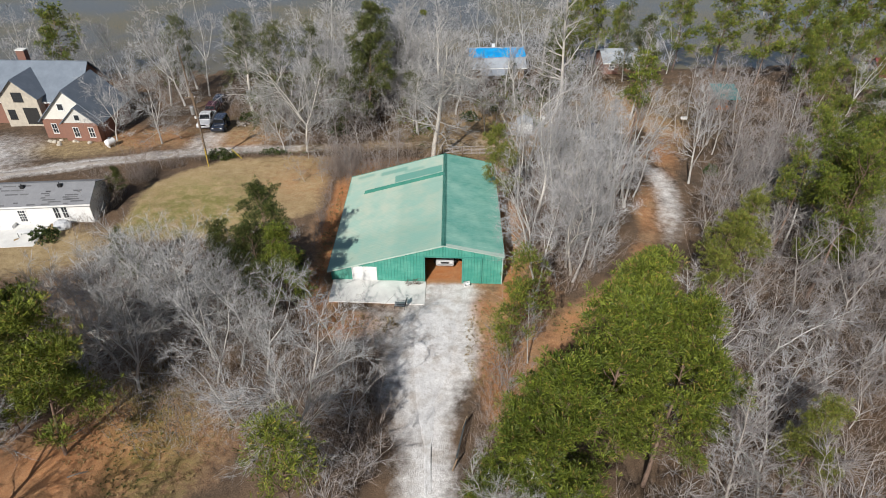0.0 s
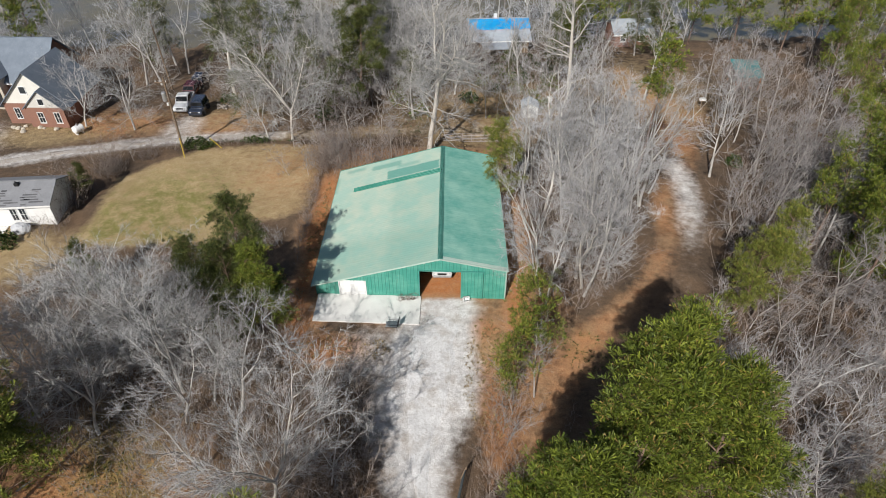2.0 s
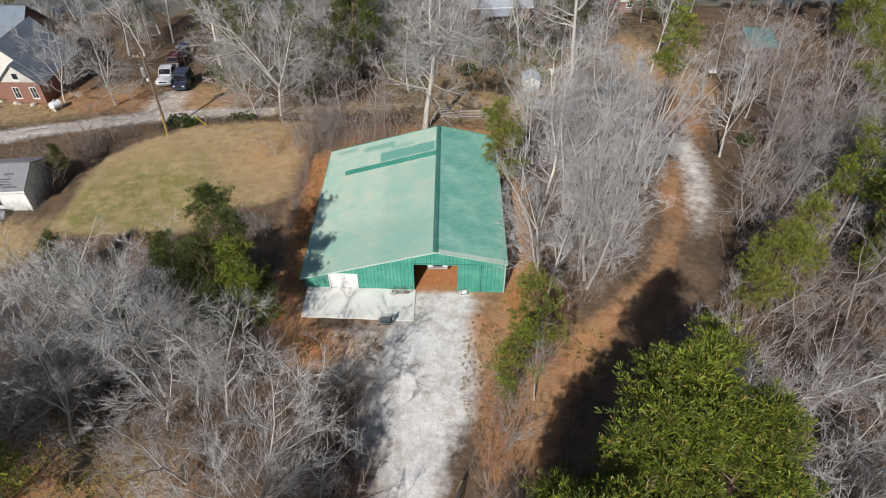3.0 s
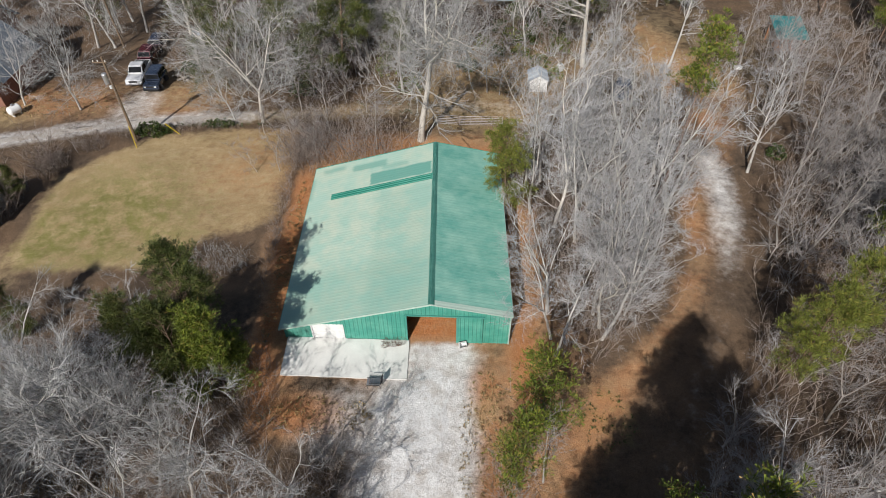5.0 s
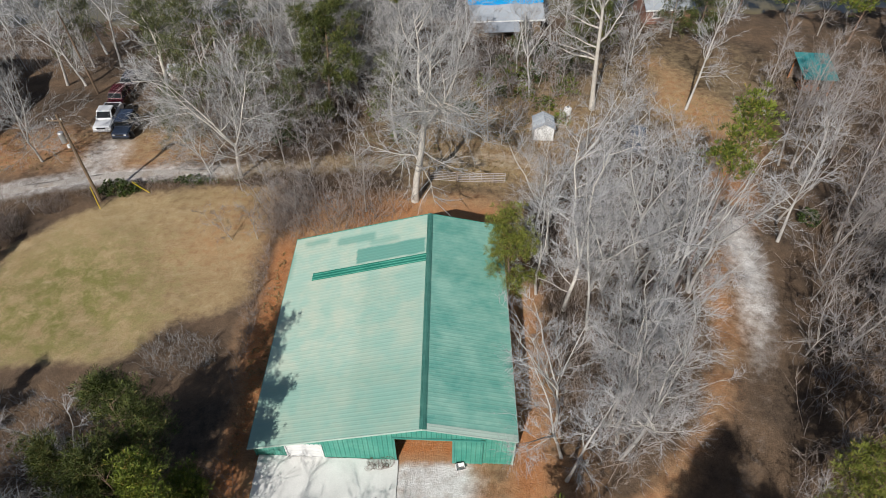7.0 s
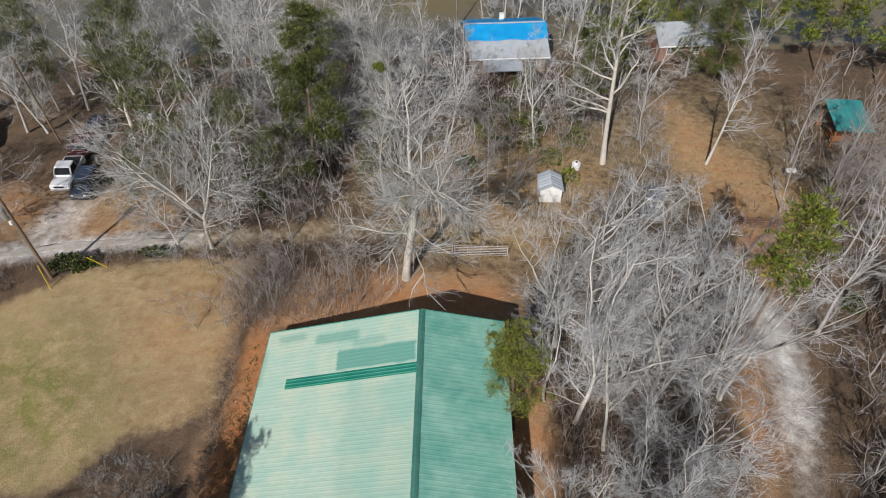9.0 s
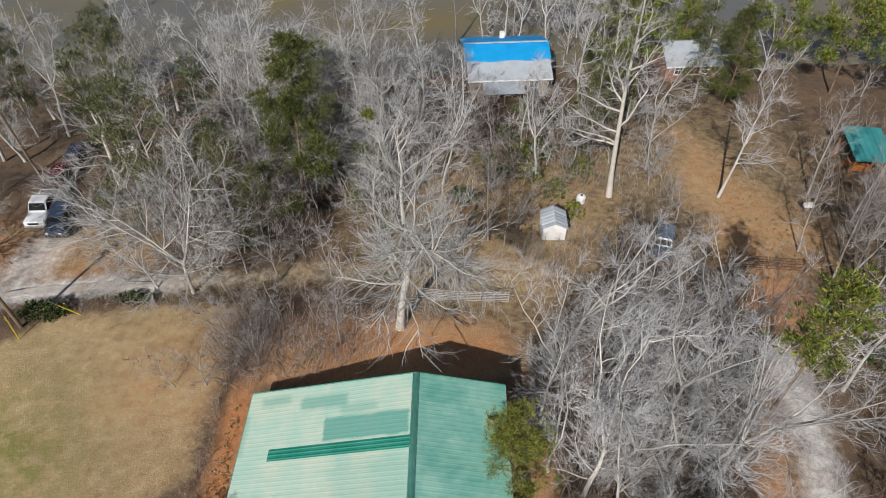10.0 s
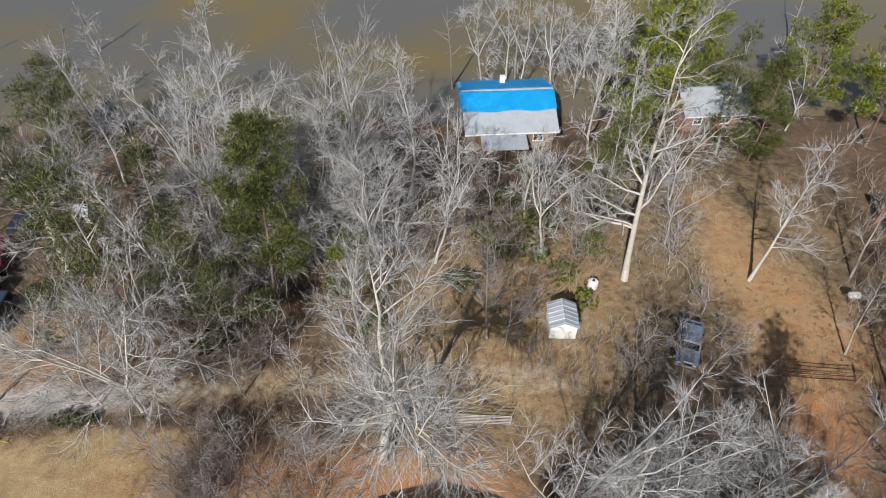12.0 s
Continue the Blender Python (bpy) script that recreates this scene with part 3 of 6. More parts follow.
def pine_meshes(seed, h, reach, crown, tufts, blades=9, length=0.36, width=0.05, cone=0.55):
    """Trunk and crown of a pine: crown is the height share at which the foliage starts; cone 1 is a spire, 0 a dome."""
    rnd = random.Random(seed)
    V, F, V2, F2 = [], [], [], []
    base = sway(rnd, Vector((0, 0, -0.3)), Vector((rnd.gauss(0, 0.04), rnd.gauss(0, 0.04), 1)), h * 0.985, 9, 0.03, 0.05)
    tube(V, F, base, [h * 0.0105 * (1 - 0.93 * i / 9) for i in range(10)], 7)
    n = int(18 + h)
    for k in range(n):
        f = crown + (0.985 - crown) * (k + rnd.random()) / n
        p, d = at_line(base, f)
        s = (f - crown) / (1 - crown)
        dome = math.sqrt(max(0.0, 1 - (2 * max(s, 0.18) - 0.75) ** 2 / 1.6))
        rel = (1 - cone) * dome + cone * (1.03 - s)
        ln = max(0.5, reach * rel * rnd.uniform(0.55, 1.15))
        way = off(rnd, Vector((0, 0, 1)), 72 - 30 * s)
        br = sway(rnd, p, way, ln, 4, 0.10, 0.09)
        tube(V, F, br, [0.05 * rel + 0.012, 0.035, 0.025, 0.018, 0.01], 4)
        count = max(3, int(tufts / n * (0.4 + 1.2 * rel)))
        for b in range(max(2, round(count / 4))):
            q, e = at_line(br, 1.0 if b == 0 else rnd.uniform(0.3, 1.0) ** 0.7)
            w = (off(rnd, e, 50) + Vector((0, 0, 0.25))).normalized()
            q2 = q + w * rnd.uniform(0.25, 0.8) * (0.5 + 0.5 * rel)
            tube(V, F, [q, q2], [0.014, 0.008], 3)
            for c in range(4):
                s2 = Vector((rnd.gauss(0, 0.32), rnd.gauss(0, 0.32), rnd.gauss(0, 0.2)))
                tuft(V2, F2, rnd, q2 + s2, (w + s2 * 3).normalized(), blades, length, width)
    for k in range(7):
        p, d = at_line(base, crown * rnd.uniform(0.45, 1.0))
        br = sway(rnd, p, off(rnd, Vector((0, 0, 1)), 85), reach * rnd.uniform(0.3, 0.6), 3, 0.12, 0.0)
        tube(V, F, br, [0.03, 0.022, 0.014, 0.0], 3)
    return (V, F), (V2, F2)


def tree_model(name, label, category, meshes, bark, leaf):
    (V, F), (V2, F2) = meshes
    ob = thing(name, label, category)
    part("trunk", mesh_of("trunk", V, F, bark, True), bark, ob)
    part("crown", mesh_of("crown", V2, F2, leaf), leaf, ob)
    return ob


planted = {}


def plant(model, x, y, turn=0.0, size=1.0, lean=(0.0, 0.0), tall=1.0, group="", label=""):
    """Sets a model at a place; the first time the model itself, then copies."""
    m = Matrix.Translation((x, y, gz(x, y))) @ Euler((radians(lean[0]), radians(lean[1]), 0)).to_matrix().to_4x4() @ pose(0, 0, 0, 0, 0, turn) @ Matrix.Diagonal((size, size, size * tall, 1))
    if model.name in planted:
        ob = copy_thing(model, m @ Matrix.Diagonal((*(1 / c for c in model.scale), 1)))
    else:
        planted[model.name] = True
        model.matrix_basis = m
        ob = model
    return tagged(ob, label, group=group)
# ---------- barn ----------
def bp(u, v, z=0.0):
    """Barn place to world: u along the front, v towards the back."""
    return Vector((0.05 + u + 0.012 * v, 48.75 - 0.045 * u + v, z))


RIDGE, EAVE_L, EAVE_R, DEEP = 4.58, -11.5, 5.85, 18.9
SLOPE_L, SLOPE_R = 0.302, 0.196


def roof_z(u):
    return RIDGE - (SLOPE_L * -u if u < 0 else SLOPE_R * u)


def barn_metal(name, strong, faded, wash):
    n = Nodes(name)
    pos = n.position()
    big, fine = n.noise(0.55, 5, 0.6, pos), n.noise(3.0, 4, 0.7, pos, stretch=(0.25, 1.0, 1.0))
    col = n.mix(n.ramp(n.math("ADD", n.math("MULTIPLY", big, 0.7), n.math("MULTIPLY", fine, 0.3)), wash - 0.12, wash + 0.12), faded, strong)
    shade = n.mix(n.random(), (1.0, 1.0, 1.0), (0.90, 0.93, 0.92))
    col = n.mix(1.0, col, shade, blend="MULTIPLY")
    return n.finish(col, 0.5, 0.0, n.noise(0.9, 2, 0.5, pos), 0.02, 0.35)


def roof_left_metal():
    """Chalky, faded paint with the less faded rectangles where other sheets once lay."""
    n = Nodes("faded_green_roof_paint")
    pos = n.position()
    xyz = n.node("ShaderNodeSeparateXYZ", {0: pos})
    x, y = xyz.outputs[0], xyz.outputs[1]
    big, fine = n.noise(0.5, 5, 0.6, pos), n.noise(2.5, 5, 0.7, pos, stretch=(0.3, 1.0, 1.0))
    jx = n.math("ADD", x, n.math("MULTIPLY", n.math("SUBTRACT", fine, 0.5), 0.5))
    jy = n.math("ADD", n.math("ADD", y, n.math("MULTIPLY", x, 0.045)), n.math("MULTIPLY", n.math("SUBTRACT", fine, 0.5), 0.4))

    def window(x0, x1, y0, y1, e):
        a = n.math("MULTIPLY", n.ramp(jx, x0 - e, x0 + e), n.ramp(jx, x1 + e, x1 - e))
        b = n.math("MULTIPLY", n.ramp(jy, y0 - e, y0 + e), n.ramp(jy, y1 + e, y1 - e))
        return n.math("MULTIPLY", a, b)

    faded, pale, strong = (0.36, 0.51, 0.43), (0.47, 0.54, 0.44), (0.10, 0.30, 0.25)
    col = n.mix(n.ramp(big, 0.40, 0.62), faded, pale)
    spots = [(-5.6, -0.1, 63.5, 65.1, 0.08, 0.85), (-7.4, -4.2, 65.9, 66.8, 0.15, 0.6), (-10.3, -8.2, 66.5, 67.2, 0.2, 0.5),
             (-4.6, -2.2, 65.3, 66.0, 0.2, 0.4), (-4.8, 0.2, 48, 62.2, 0.5, 0.22), (-12.0, 0.2, 47, 54.0, 1.2, 0.30), (-12, -11.0, 63, 66, 0.2, 0.5)]
    for x0, x1, y0, y1, e, k in spots:
        col = n.mix(n.math("MULTIPLY", window(x0, x1, y0, y1, e), k), col, strong)
    col = n.mix(n.math("MULTIPLY", n.ramp(fine, 0.5, 0.75), 0.25), col, (0.16, 0.40, 0.31))
    shade = n.mix(n.random(), (1.0, 1.0, 1.0), (0.97, 0.98, 0.975))
    col = n.mix(1.0, col, shade, blend="MULTIPLY")
    return n.finish(col, 0.55, 0.0, n.noise(0.9, 2, 0.5, pos), 0.02, 0.3)


ROOF_L = roof_left_metal()
ROOF_R = barn_metal("green_roof_paint", (0.115, 0.33, 0.275), (0.25, 0.46, 0.38), 0.5)
WALL_G = barn_metal("green_wall_paint", (0.055, 0.275, 0.215), (0.14, 0.385, 0.305), 0.45)
TRIM_G = barn_metal("green_trim_paint", (0.05, 0.24, 0.20), (0.09, 0.30, 0.24), 0.5)
TRIM_PALE = surface("pale_green_trim", (0.48, 0.60, 0.52), (0.38, 0.52, 0.45), 1.0, 20, 0.5, depth=0.002)
CAP_G = barn_metal("green_ridge_paint", (0.09, 0.31, 0.26), (0.15, 0.39, 0.33), 0.5)
STRIP_G = barn_metal("dark_green_replacement_sheet", (0.012, 0.17, 0.12), (0.03, 0.22, 0.16), 0.5)


def ribbed(width, ribs, height=0.005):
    """Outline across a ribbed sheet: (along, height) pairs."""
    pts, pitch = [], width / ribs
    for i in range(ribs):
        c = (i + 0.5) * pitch
        pts += [(c - pitch * 0.5, 0.0), (c - 0.06, 0.0), (c - 0.03, height), (c + 0.03, height), (c + 0.06, 0.0)]
    pts.append((width, 0.0))
    return pts


def sheet_roof(u0, u1, v0, width, lift, ribs=3, height=0.005):
    """A ribbed roof sheet from ridge to eave."""
    bm = bmesh.new()
    rows = []
    for u in (u0, u1):
        z = roof_z(u) + lift
        rows.append(([bm.verts.new(bp(u, v0 + a, z + h)) for a, h in ribbed(width, ribs, height)], [bm.verts.new(bp(u, v0 + a, z - 0.012)) for a, h in ((0, 0), (width, 0))]))
    (a, a2), (b, b2) = rows
    for i in range(len(a) - 1):
        bm.faces.new((a[i], b[i], b[i + 1], a[i + 1]))
    bm.faces.new((a2[0], a2[1], b2[1], b2[0]))
    bm.faces.new(a + a2[::-1])
    bm.faces.new(b + b2[::-1])
    bm.faces.new((a[0], a2[0], b2[0], b[0]))
    bm.faces.new((a[-1], a2[1], b2[1], b[-1]))
    return bm


def sheet_wall(along_u, s0, s1, fixed, z0, out, top=None):
    """A ribbed upright wall sheet. along_u: it runs along the front; fixed is the other coordinate, out +1 or -1 the side that the ribs face."""
    bm = bmesh.new()
    n = max(1, round((s1 - s0) / 0.3))
    pts = ribbed(s1 - s0, n, 0.03)

    def place(s, h, z):
        return bp(s, fixed + out * h, z) if along_u else bp(fixed + out * h, s, z)

    def head(s):
        return top if top is not None else (roof_z(s) if along_u else roof_z(fixed)) - 0.03

    lo = [bm.verts.new(place(s0 + a, h, z0)) for a, h in pts]
    hi = [bm.verts.new(place(s0 + a, h, head(s0 + a))) for a, h in pts]
    back = [bm.verts.new(place(s, -0.02, z)) for s, z in ((s0, z0), (s1, z0), (s1, head(s1)), (s0, head(s0)))]
    for i in range(len(pts) - 1):
        bm.faces.new((lo[i], lo[i + 1], hi[i + 1], hi[i]))
    bm.faces.new(back)
    bm.faces.new(lo + [back[1], back[0]])
    bm.faces.new(hi + [back[2], back[3]])
    bm.faces.new((lo[0], hi[0], back[3], back[0]))
    bm.faces.new((lo[-1], back[1], back[2], hi[-1]))
    return bm


def beam(u0, v0, z0, u1, v1, z1, w=0.07, h=0.07):
    """A square bar between two barn places."""
    a, b = bp(u0, v0, z0), bp(u1, v1, z1)
    d = b - a
    m = Matrix.Translation((a + b) / 2) @ d.to_track_quat("X", "Z").to_matrix().to_4x4() @ Matrix.Diagonal((d.length, w, h, 1))
    bm = bmesh.new()
    bmesh.ops.create_cube(bm, size=1.0, matrix=m)
    return bm


def make_barn():
    barn = thing("barn", "long low barn of ribbed green metal with a faded gable roof", "barn")
    n = 21
    w = (DEEP + 0.15) / n
    for i in range(n):
        part("roof_sheet", sheet_roof(0.0, EAVE_L, -0.15 + i * w, w - 0.004, 0.0), ROOF_L, barn)
        part("roof_sheet", sheet_roof(0.0, EAVE_R, -0.15 + i * w, w - 0.004, 0.0), ROOF_R, barn)
    part("dark_roof_sheet", sheet_roof(-0.15, -9.35, 13.75, 0.80, 0.03, 3, 0.04), STRIP_G, barn, "dark green replacement roof sheet")
    cap = bmesh.new()
    ring = [(-0.22, -0.03), (-0.12, 0.03), (0.0, 0.055), (0.12, 0.035), (0.22, 0.005)]
    a = [cap.verts.new(bp(u, -0.2, RIDGE + z)) for u, z in ring]
    b = [cap.verts.new(bp(u, DEEP + 0.05, RIDGE + z)) for u, z in ring]
    for i in range(4):
        cap.faces.new((a[i], a[i + 1], b[i + 1], b[i]))
    bmesh.ops.solidify(cap, geom=cap.faces[:], thickness=0.02)
    part("ridge_cap", cap, CAP_G, barn, "darker green ridge cap")
    part("rake_flashing", sheet_roof(0.25, EAVE_R, -0.17, 0.42, 0.022, 1, 0.006), TRIM_PALE, barn, "pale flashing along the gable edge")
    for v, mat in ((-0.19, TRIM_PALE), (DEEP + 0.04, TRIM_G)):
        part("rake_trim", beam(0, v, RIDGE - 0.04, EAVE_L, v, roof_z(EAVE_L) - 0.04, 0.05, 0.13), mat, barn)
        part("rake_trim", beam(0, v, RIDGE - 0.04, EAVE_R, v, roof_z(EAVE_R) - 0.04, 0.05, 0.13), mat, barn)
    part("eave_trim", beam(EAVE_L, -0.15, roof_z(EAVE_L) - 0.05, EAVE_L, DEEP, roof_z(EAVE_L) - 0.05, 0.04, 0.11), TRIM_G, barn)
    part("eave_trim", beam(EAVE_R, -0.15, roof_z(EAVE_R) - 0.05, EAVE_R, DEEP, roof_z(EAVE_R) - 0.05, 0.04, 0.11), TRIM_PALE, barn)
    W0, W1, O0, O1, D0, D1 = -11.05, 5.68, -1.86, 1.84, -9.0, -6.62
    front = [(W0, W0 + 1.0, 0), (W0 + 1.0, D0, 0), (D0, -7.8, 1.72), (-7.8, D1, 1.72)]
    s = (O0 - D1) / 5
    front += [(D1 + i * s, D1 + (i + 1) * s, 0) for i in range(5)]
    front += [(O0, -0.93, 3.05), (-0.93, 0.0, 3.05), (0.0, 0.92, 3.05), (0.92, O1, 3.05), (O1, 2.76, 0), (2.76, 3.72, 0), (3.72, 4.70, 0), (4.70, W1, 0)]
    for u0, u1, z0 in front:
        part("wall_sheet", sheet_wall(True, u0 + 0.002, u1 - 0.002, 0.0, z0, -1), WALL_G, barn)
    for k in range(18):
        u0 = W0 + k * (W1 - W0) / 18
        part("wall_sheet", sheet_wall(True, u0, u0 + (W1 - W0) / 18 - 0.004, DEEP - 0.35, -0.6, 1), WALL_G, barn)
    for k in range(20):
        v0 = 0.02 + k * (DEEP - 0.4) / 20
        part("wall_sheet", sheet_wall(False, v0, v0 + (DEEP - 0.4) / 20 - 0.004, W0, -0.6, -1), WALL_G, barn)
        part("wall_sheet", sheet_wall(False, v0, v0 + (DEEP - 0.4) / 20 - 0.004, W1, -0.6, 1), WALL_G, barn)
    slide = part("sliding_door", sheet_wall(True, 1.9, 3.70, -0.09, 0.06, -1, 3.12), WALL_G, barn, "ribbed green sliding door pushed open")
    for u in (1.9, 3.70):
        part("door_edge", beam(u, -0.12, 0.06, u, -0.12, 3.12, 0.05, 0.06), TRIM_G, slide)
    part("door_rail", beam(-1.95, -0.10, 3.16, 3.85, -0.10, 3.16, 0.08, 0.09), TRIM_G, barn)
    roll = part("roll_up_door", beam(D0 + 0.02, 0.03, 0.86, D1 - 0.02, 0.03, 0.86, 0.06, 1.70), WHITE, barn, "white closed garage door")
    for k in range(4):
        z = 0.22 + k * 0.42
        part("door_panel", beam(D0 + 0.08, -0.015, z, D1 - 0.08, -0.015, z, 0.03, 0.385), WHITE, roll)
    for u, z1 in ((D0, 1.72), (D1, 1.72), (O0, 3.05), (O1, 3.05)):
        part("door_jamb", beam(u, -0.03, 0.0, u, -0.03, z1, 0.10, 0.09), TRIM_G if z1 > 2 else WHITE, barn)
    part("corner_trim", beam(W1 + 0.03, -0.03, 0, W1 + 0.03, -0.03, roof_z(W1) - 0.05, 0.09, 0.09), TRIM_PALE, barn)
    part("corner_trim", beam(W0 - 0.03, -0.03, 0, W0 - 0.03, -0.03, roof_z(W0) - 0.05, 0.09, 0.09), TRIM_G, barn)
    for v in (4.6, 9.2, 13.8):
        for u in (-5.6, -1.9, 1.9):
            part("post", beam(u, v, -0.3, u, v, roof_z(u) - 0.12, 0.15, 0.15), TIMBER, barn, "rough timber roof post")
        part("rafter", beam(0, v, RIDGE - 0.13, EAVE_L + 0.6, v, roof_z(EAVE_L + 0.6) - 0.13, 0.05, 0.18), TIMBER, barn)
        part("rafter", beam(0, v, RIDGE - 0.13, EAVE_R - 0.3, v, roof_z(EAVE_R - 0.3) - 0.13, 0.05, 0.18), TIMBER, barn)


make_barn()

# concrete apron before the closed doors, with a chipped edge
def make_apron():
    bm = bmesh.new()
    loop = [(-10.95, -3.45), (-1.75, -3.5), (-1.72, -0.06), (-10.95, -0.06)]
    pts = []
    for (a, b), (c, d) in zip(loop, loop[1:] + loop[:1]):
        for k in range(14):
            f = k / 14
            pts.append((a + (c - a) * f + 0.02 * math.sin(k * 2.1 + a), b + (d - b) * f + 0.02 * math.sin(k * 1.7 + b)))
    top = [bm.verts.new(bp(u, v, 0.10)) for u, v in pts]
    low = [bm.verts.new(bp(u, v, -0.15)) for u, v in pts]
    bm.faces.new(top)
    for i in range(len(pts)):
        j = (i + 1) % len(pts)
        bm.faces.new((top[i], low[i], low[j], top[j]))
    ob = part("concrete_apron", bm, CONCRETE, None)
    tagged(ob, "pale stained concrete apron before the barn's closed door", "pavement", kind="structure")


make_apron()
# ---------- planting ----------
HERO = [tree_model("bare_tree", "tall leafless tree with pale grey branching crown", "tree", bare_meshes(s, h, sp, l, fk, st, tw, wide=wd), BARK_PALE, BARK_TWIG)
        for s, h, sp, l, fk, st, tw, wd in ((11, 15, 6.2, 28, 0.28, 0.45, 6, 46), (14, 16, 5.4, 28, 0.34, 0.4, 6, 40))]
HERO.insert(1, tree_model("sycamore_tree", "broad leafless sycamore with low drooping branches", "tree", bare_meshes(17, 21, 6.6, 44, 0.5, 0.40, 6, rbase=0.0165, wide=46, thick=0.46, droop=0.12), BARK_WHITE, BARK_TWIG))
SPREADING = tree_model("bare_tree", "broad leafless tree with whitish spreading limbs", "tree", bare_meshes(19, 14.5, 6.0, 36, 0.34, 0.6, 6, wide=40, thick=0.42), BARK_WHITE, BARK_TWIG)
HERO.insert(2, tree_model("sycamore_tree", "tall leafless sycamore with a white trunk", "tree", bare_meshes(13, 25, 6.0, 19, 1.0, 0.24, 4, rbase=0.0118, dense=1.8, wide=50, thick=0.46), BARK_WHITE, BARK_TWIG))
HERO.append(tree_model("bare_tree", "leafless tree with bright white trunk and limbs", "tree", bare_meshes(15, 16, 4.6, 24, 0.32, 0.4, 5, rbase=0.0105, wide=40), BARK_WHITE, BARK_SILVER))
GROVE = [tree_model("bare_tree", "slender leafless tree with grey twiggy crown", "tree", bare_meshes(s, h, sp, l, fk, st, 6, 0.0105, 0.0095, wide=42, fine=0.009), BARK_PALE, BARK_ASH)
         for s, h, sp, l, fk, st in ((21, 15, 3.3, 18, 0.45, 0.35), (22, 16, 3.6, 18, 0.35, 0.4), (23, 14, 3.2, 17, 1.0, 0.25), (24, 17, 3.7, 18, 0.4, 0.4), (25, 12, 3.3, 17, 0.25, 0.4))]
WOODS = [tree_model("bare_tree", "thin leafless tree with brownish twigs among brush", "tree", bare_meshes(s, h, sp, l, fk, st, 5, rbase=0.0085, wide=44), BARK_LIGHT, BARK_MAUVE)
         for s, h, sp, l, fk, st in ((31, 11, 3.1, 14, 0.35, 0.35), (32, 13, 2.9, 14, 1.0, 0.25), (33, 9, 3.0, 14, 0.3, 0.35), (34, 12, 3.3, 14, 0.45, 0.3))]
THICKET = [tree_model("scrub_tree", "low brushy leafless tree with mauve-brown twigs", "tree", bare_meshes(s, h, sp, 12, fk, 0.3, 4, 0.014, 0.009, 2, 1.7, 46, 0.012), BARK_LIGHT, BARK_MAUVE)
           for s, h, sp, fk in ((35, 7.5, 3.2, 0.3), (36, 6.5, 2.9, 0.2), (37, 8.5, 3.0, 0.35))]
FAR = [tree_model("bare_tree", "leafless grey tree near the lake", "tree", bare_meshes(s, h, sp, l, fk, st, 5, 0.016, 0.0095, 2, 2.2, 40, 0.014), BARK_PALE, BARK_ASH)
       for s, h, sp, l, fk, st in ((71, 17, 3.9, 18, 0.4, 0.25), (72, 19, 3.7, 18, 1.0, 0.25), (73, 14, 3.9, 17, 0.3, 0.3))]
PINES = [tree_model("pine_tree", "bushy green pine with long needles", "tree", pine_meshes(s, h, r, c, t, 8, 0.42, 0.026, k), BARK_PINE, NEEDLE)
         for s, h, r, c, t, k in ((41, 18, 3.9, 0.34, 800, 0.2), (42, 17, 3.5, 0.30, 740, 0.25), (43, 13, 3.5, 0.12, 950, 0.35), (44, 10, 2.0, 0.28, 380, 0.4))]
FINE_PINES = [tree_model("pine_tree", "bushy pine with fine green needles in rounded clumps", "tree", pine_meshes(s, h, r, c, t, 11, 0.40, 0.023, k), BARK_PINE, NEEDLE)
              for s, h, r, c, t, k in ((141, 18, 3.9, 0.30, 2300, 0.12), (142, 17, 3.7, 0.30, 2100, 0.15), (143, 13, 3.3, 0.16, 1500, 0.3))]
BROAD = [tree_model("pine_tree", "broad green pine with a rounded crown", "tree", pine_meshes(s, 15, 4.6, 0.28, 900, 6, 0.5, 0.05, 0.05), BARK_PINE, NEEDLE) for s in (47, 48)]
DPINE = tree_model("pine_tree", "dense dark green pine", "tree", pine_meshes(46, 13, 3.8, 0.08, 1500, 12, 0.40, 0.019, 0.35), BARK_PINE, NEEDLE_OLIVE)
CEDAR = [tree_model("cedar_tree", "dense dark green evergreen tree", "tree", pine_meshes(s, h, r, c, t, 8, 0.46, 0.026, k), BARK_LIGHT, NEEDLE_DARK)
         for s, h, r, c, t, k in ((51, 16, 3.2, 0.10, 620, 0.65), (52, 12, 3.8, 0.12, 520, 0.3))]
YPINE = tree_model("pine_tree", "sparse yellowish green pine", "tree", pine_meshes(61, 13, 2.7, 0.3, 560, 16, 0.40, 0.018, 0.3), BARK_PINE, NEEDLE_YELLOW)

rnd = random.Random(5)
# single large trees: model, x, y, turn, size
for model, x, y, turn, size in ((SPREADING, -10.6, 28.3, 0, 0.9), (HERO[1], -1.4, 75.3, 220, 1.0), (HERO[3], -21.5, 41.5, 70, 0.95),
                                (HERO[0], -24.5, 34.5, 130, 0.8), (HERO[3], -14.6, 36.6, 200, 0.70), (SPREADING, -19.0, 79.2, 300, 1.0),
                                (HERO[0], -22.2, 79.8, 250, 0.6), (HERO[0], -40.3, 82.0, 15, 0.82), (HERO[0], -47.3, 83.2, 100, 0.72), 
                                (GROVE[1], 17.4, 31.0, 260, 0.9), (HERO[3], -43.0, 99.0, 60, 0.95), (HERO[3], -28.5, 40.0, 160, 0.8), (HERO[1], -30, 93, 320, 0.75)):
    plant(model, x, y, turn, size, group="large bare trees")
plant(HERO[2], 18.6, 92.4, 10, 1.0, (0, -3.5))
plant(GROVE[2], 29.4, 92.2, 30, 1.15, (0, -3.5), label="leafless tree with a pale straight trunk on red clay")
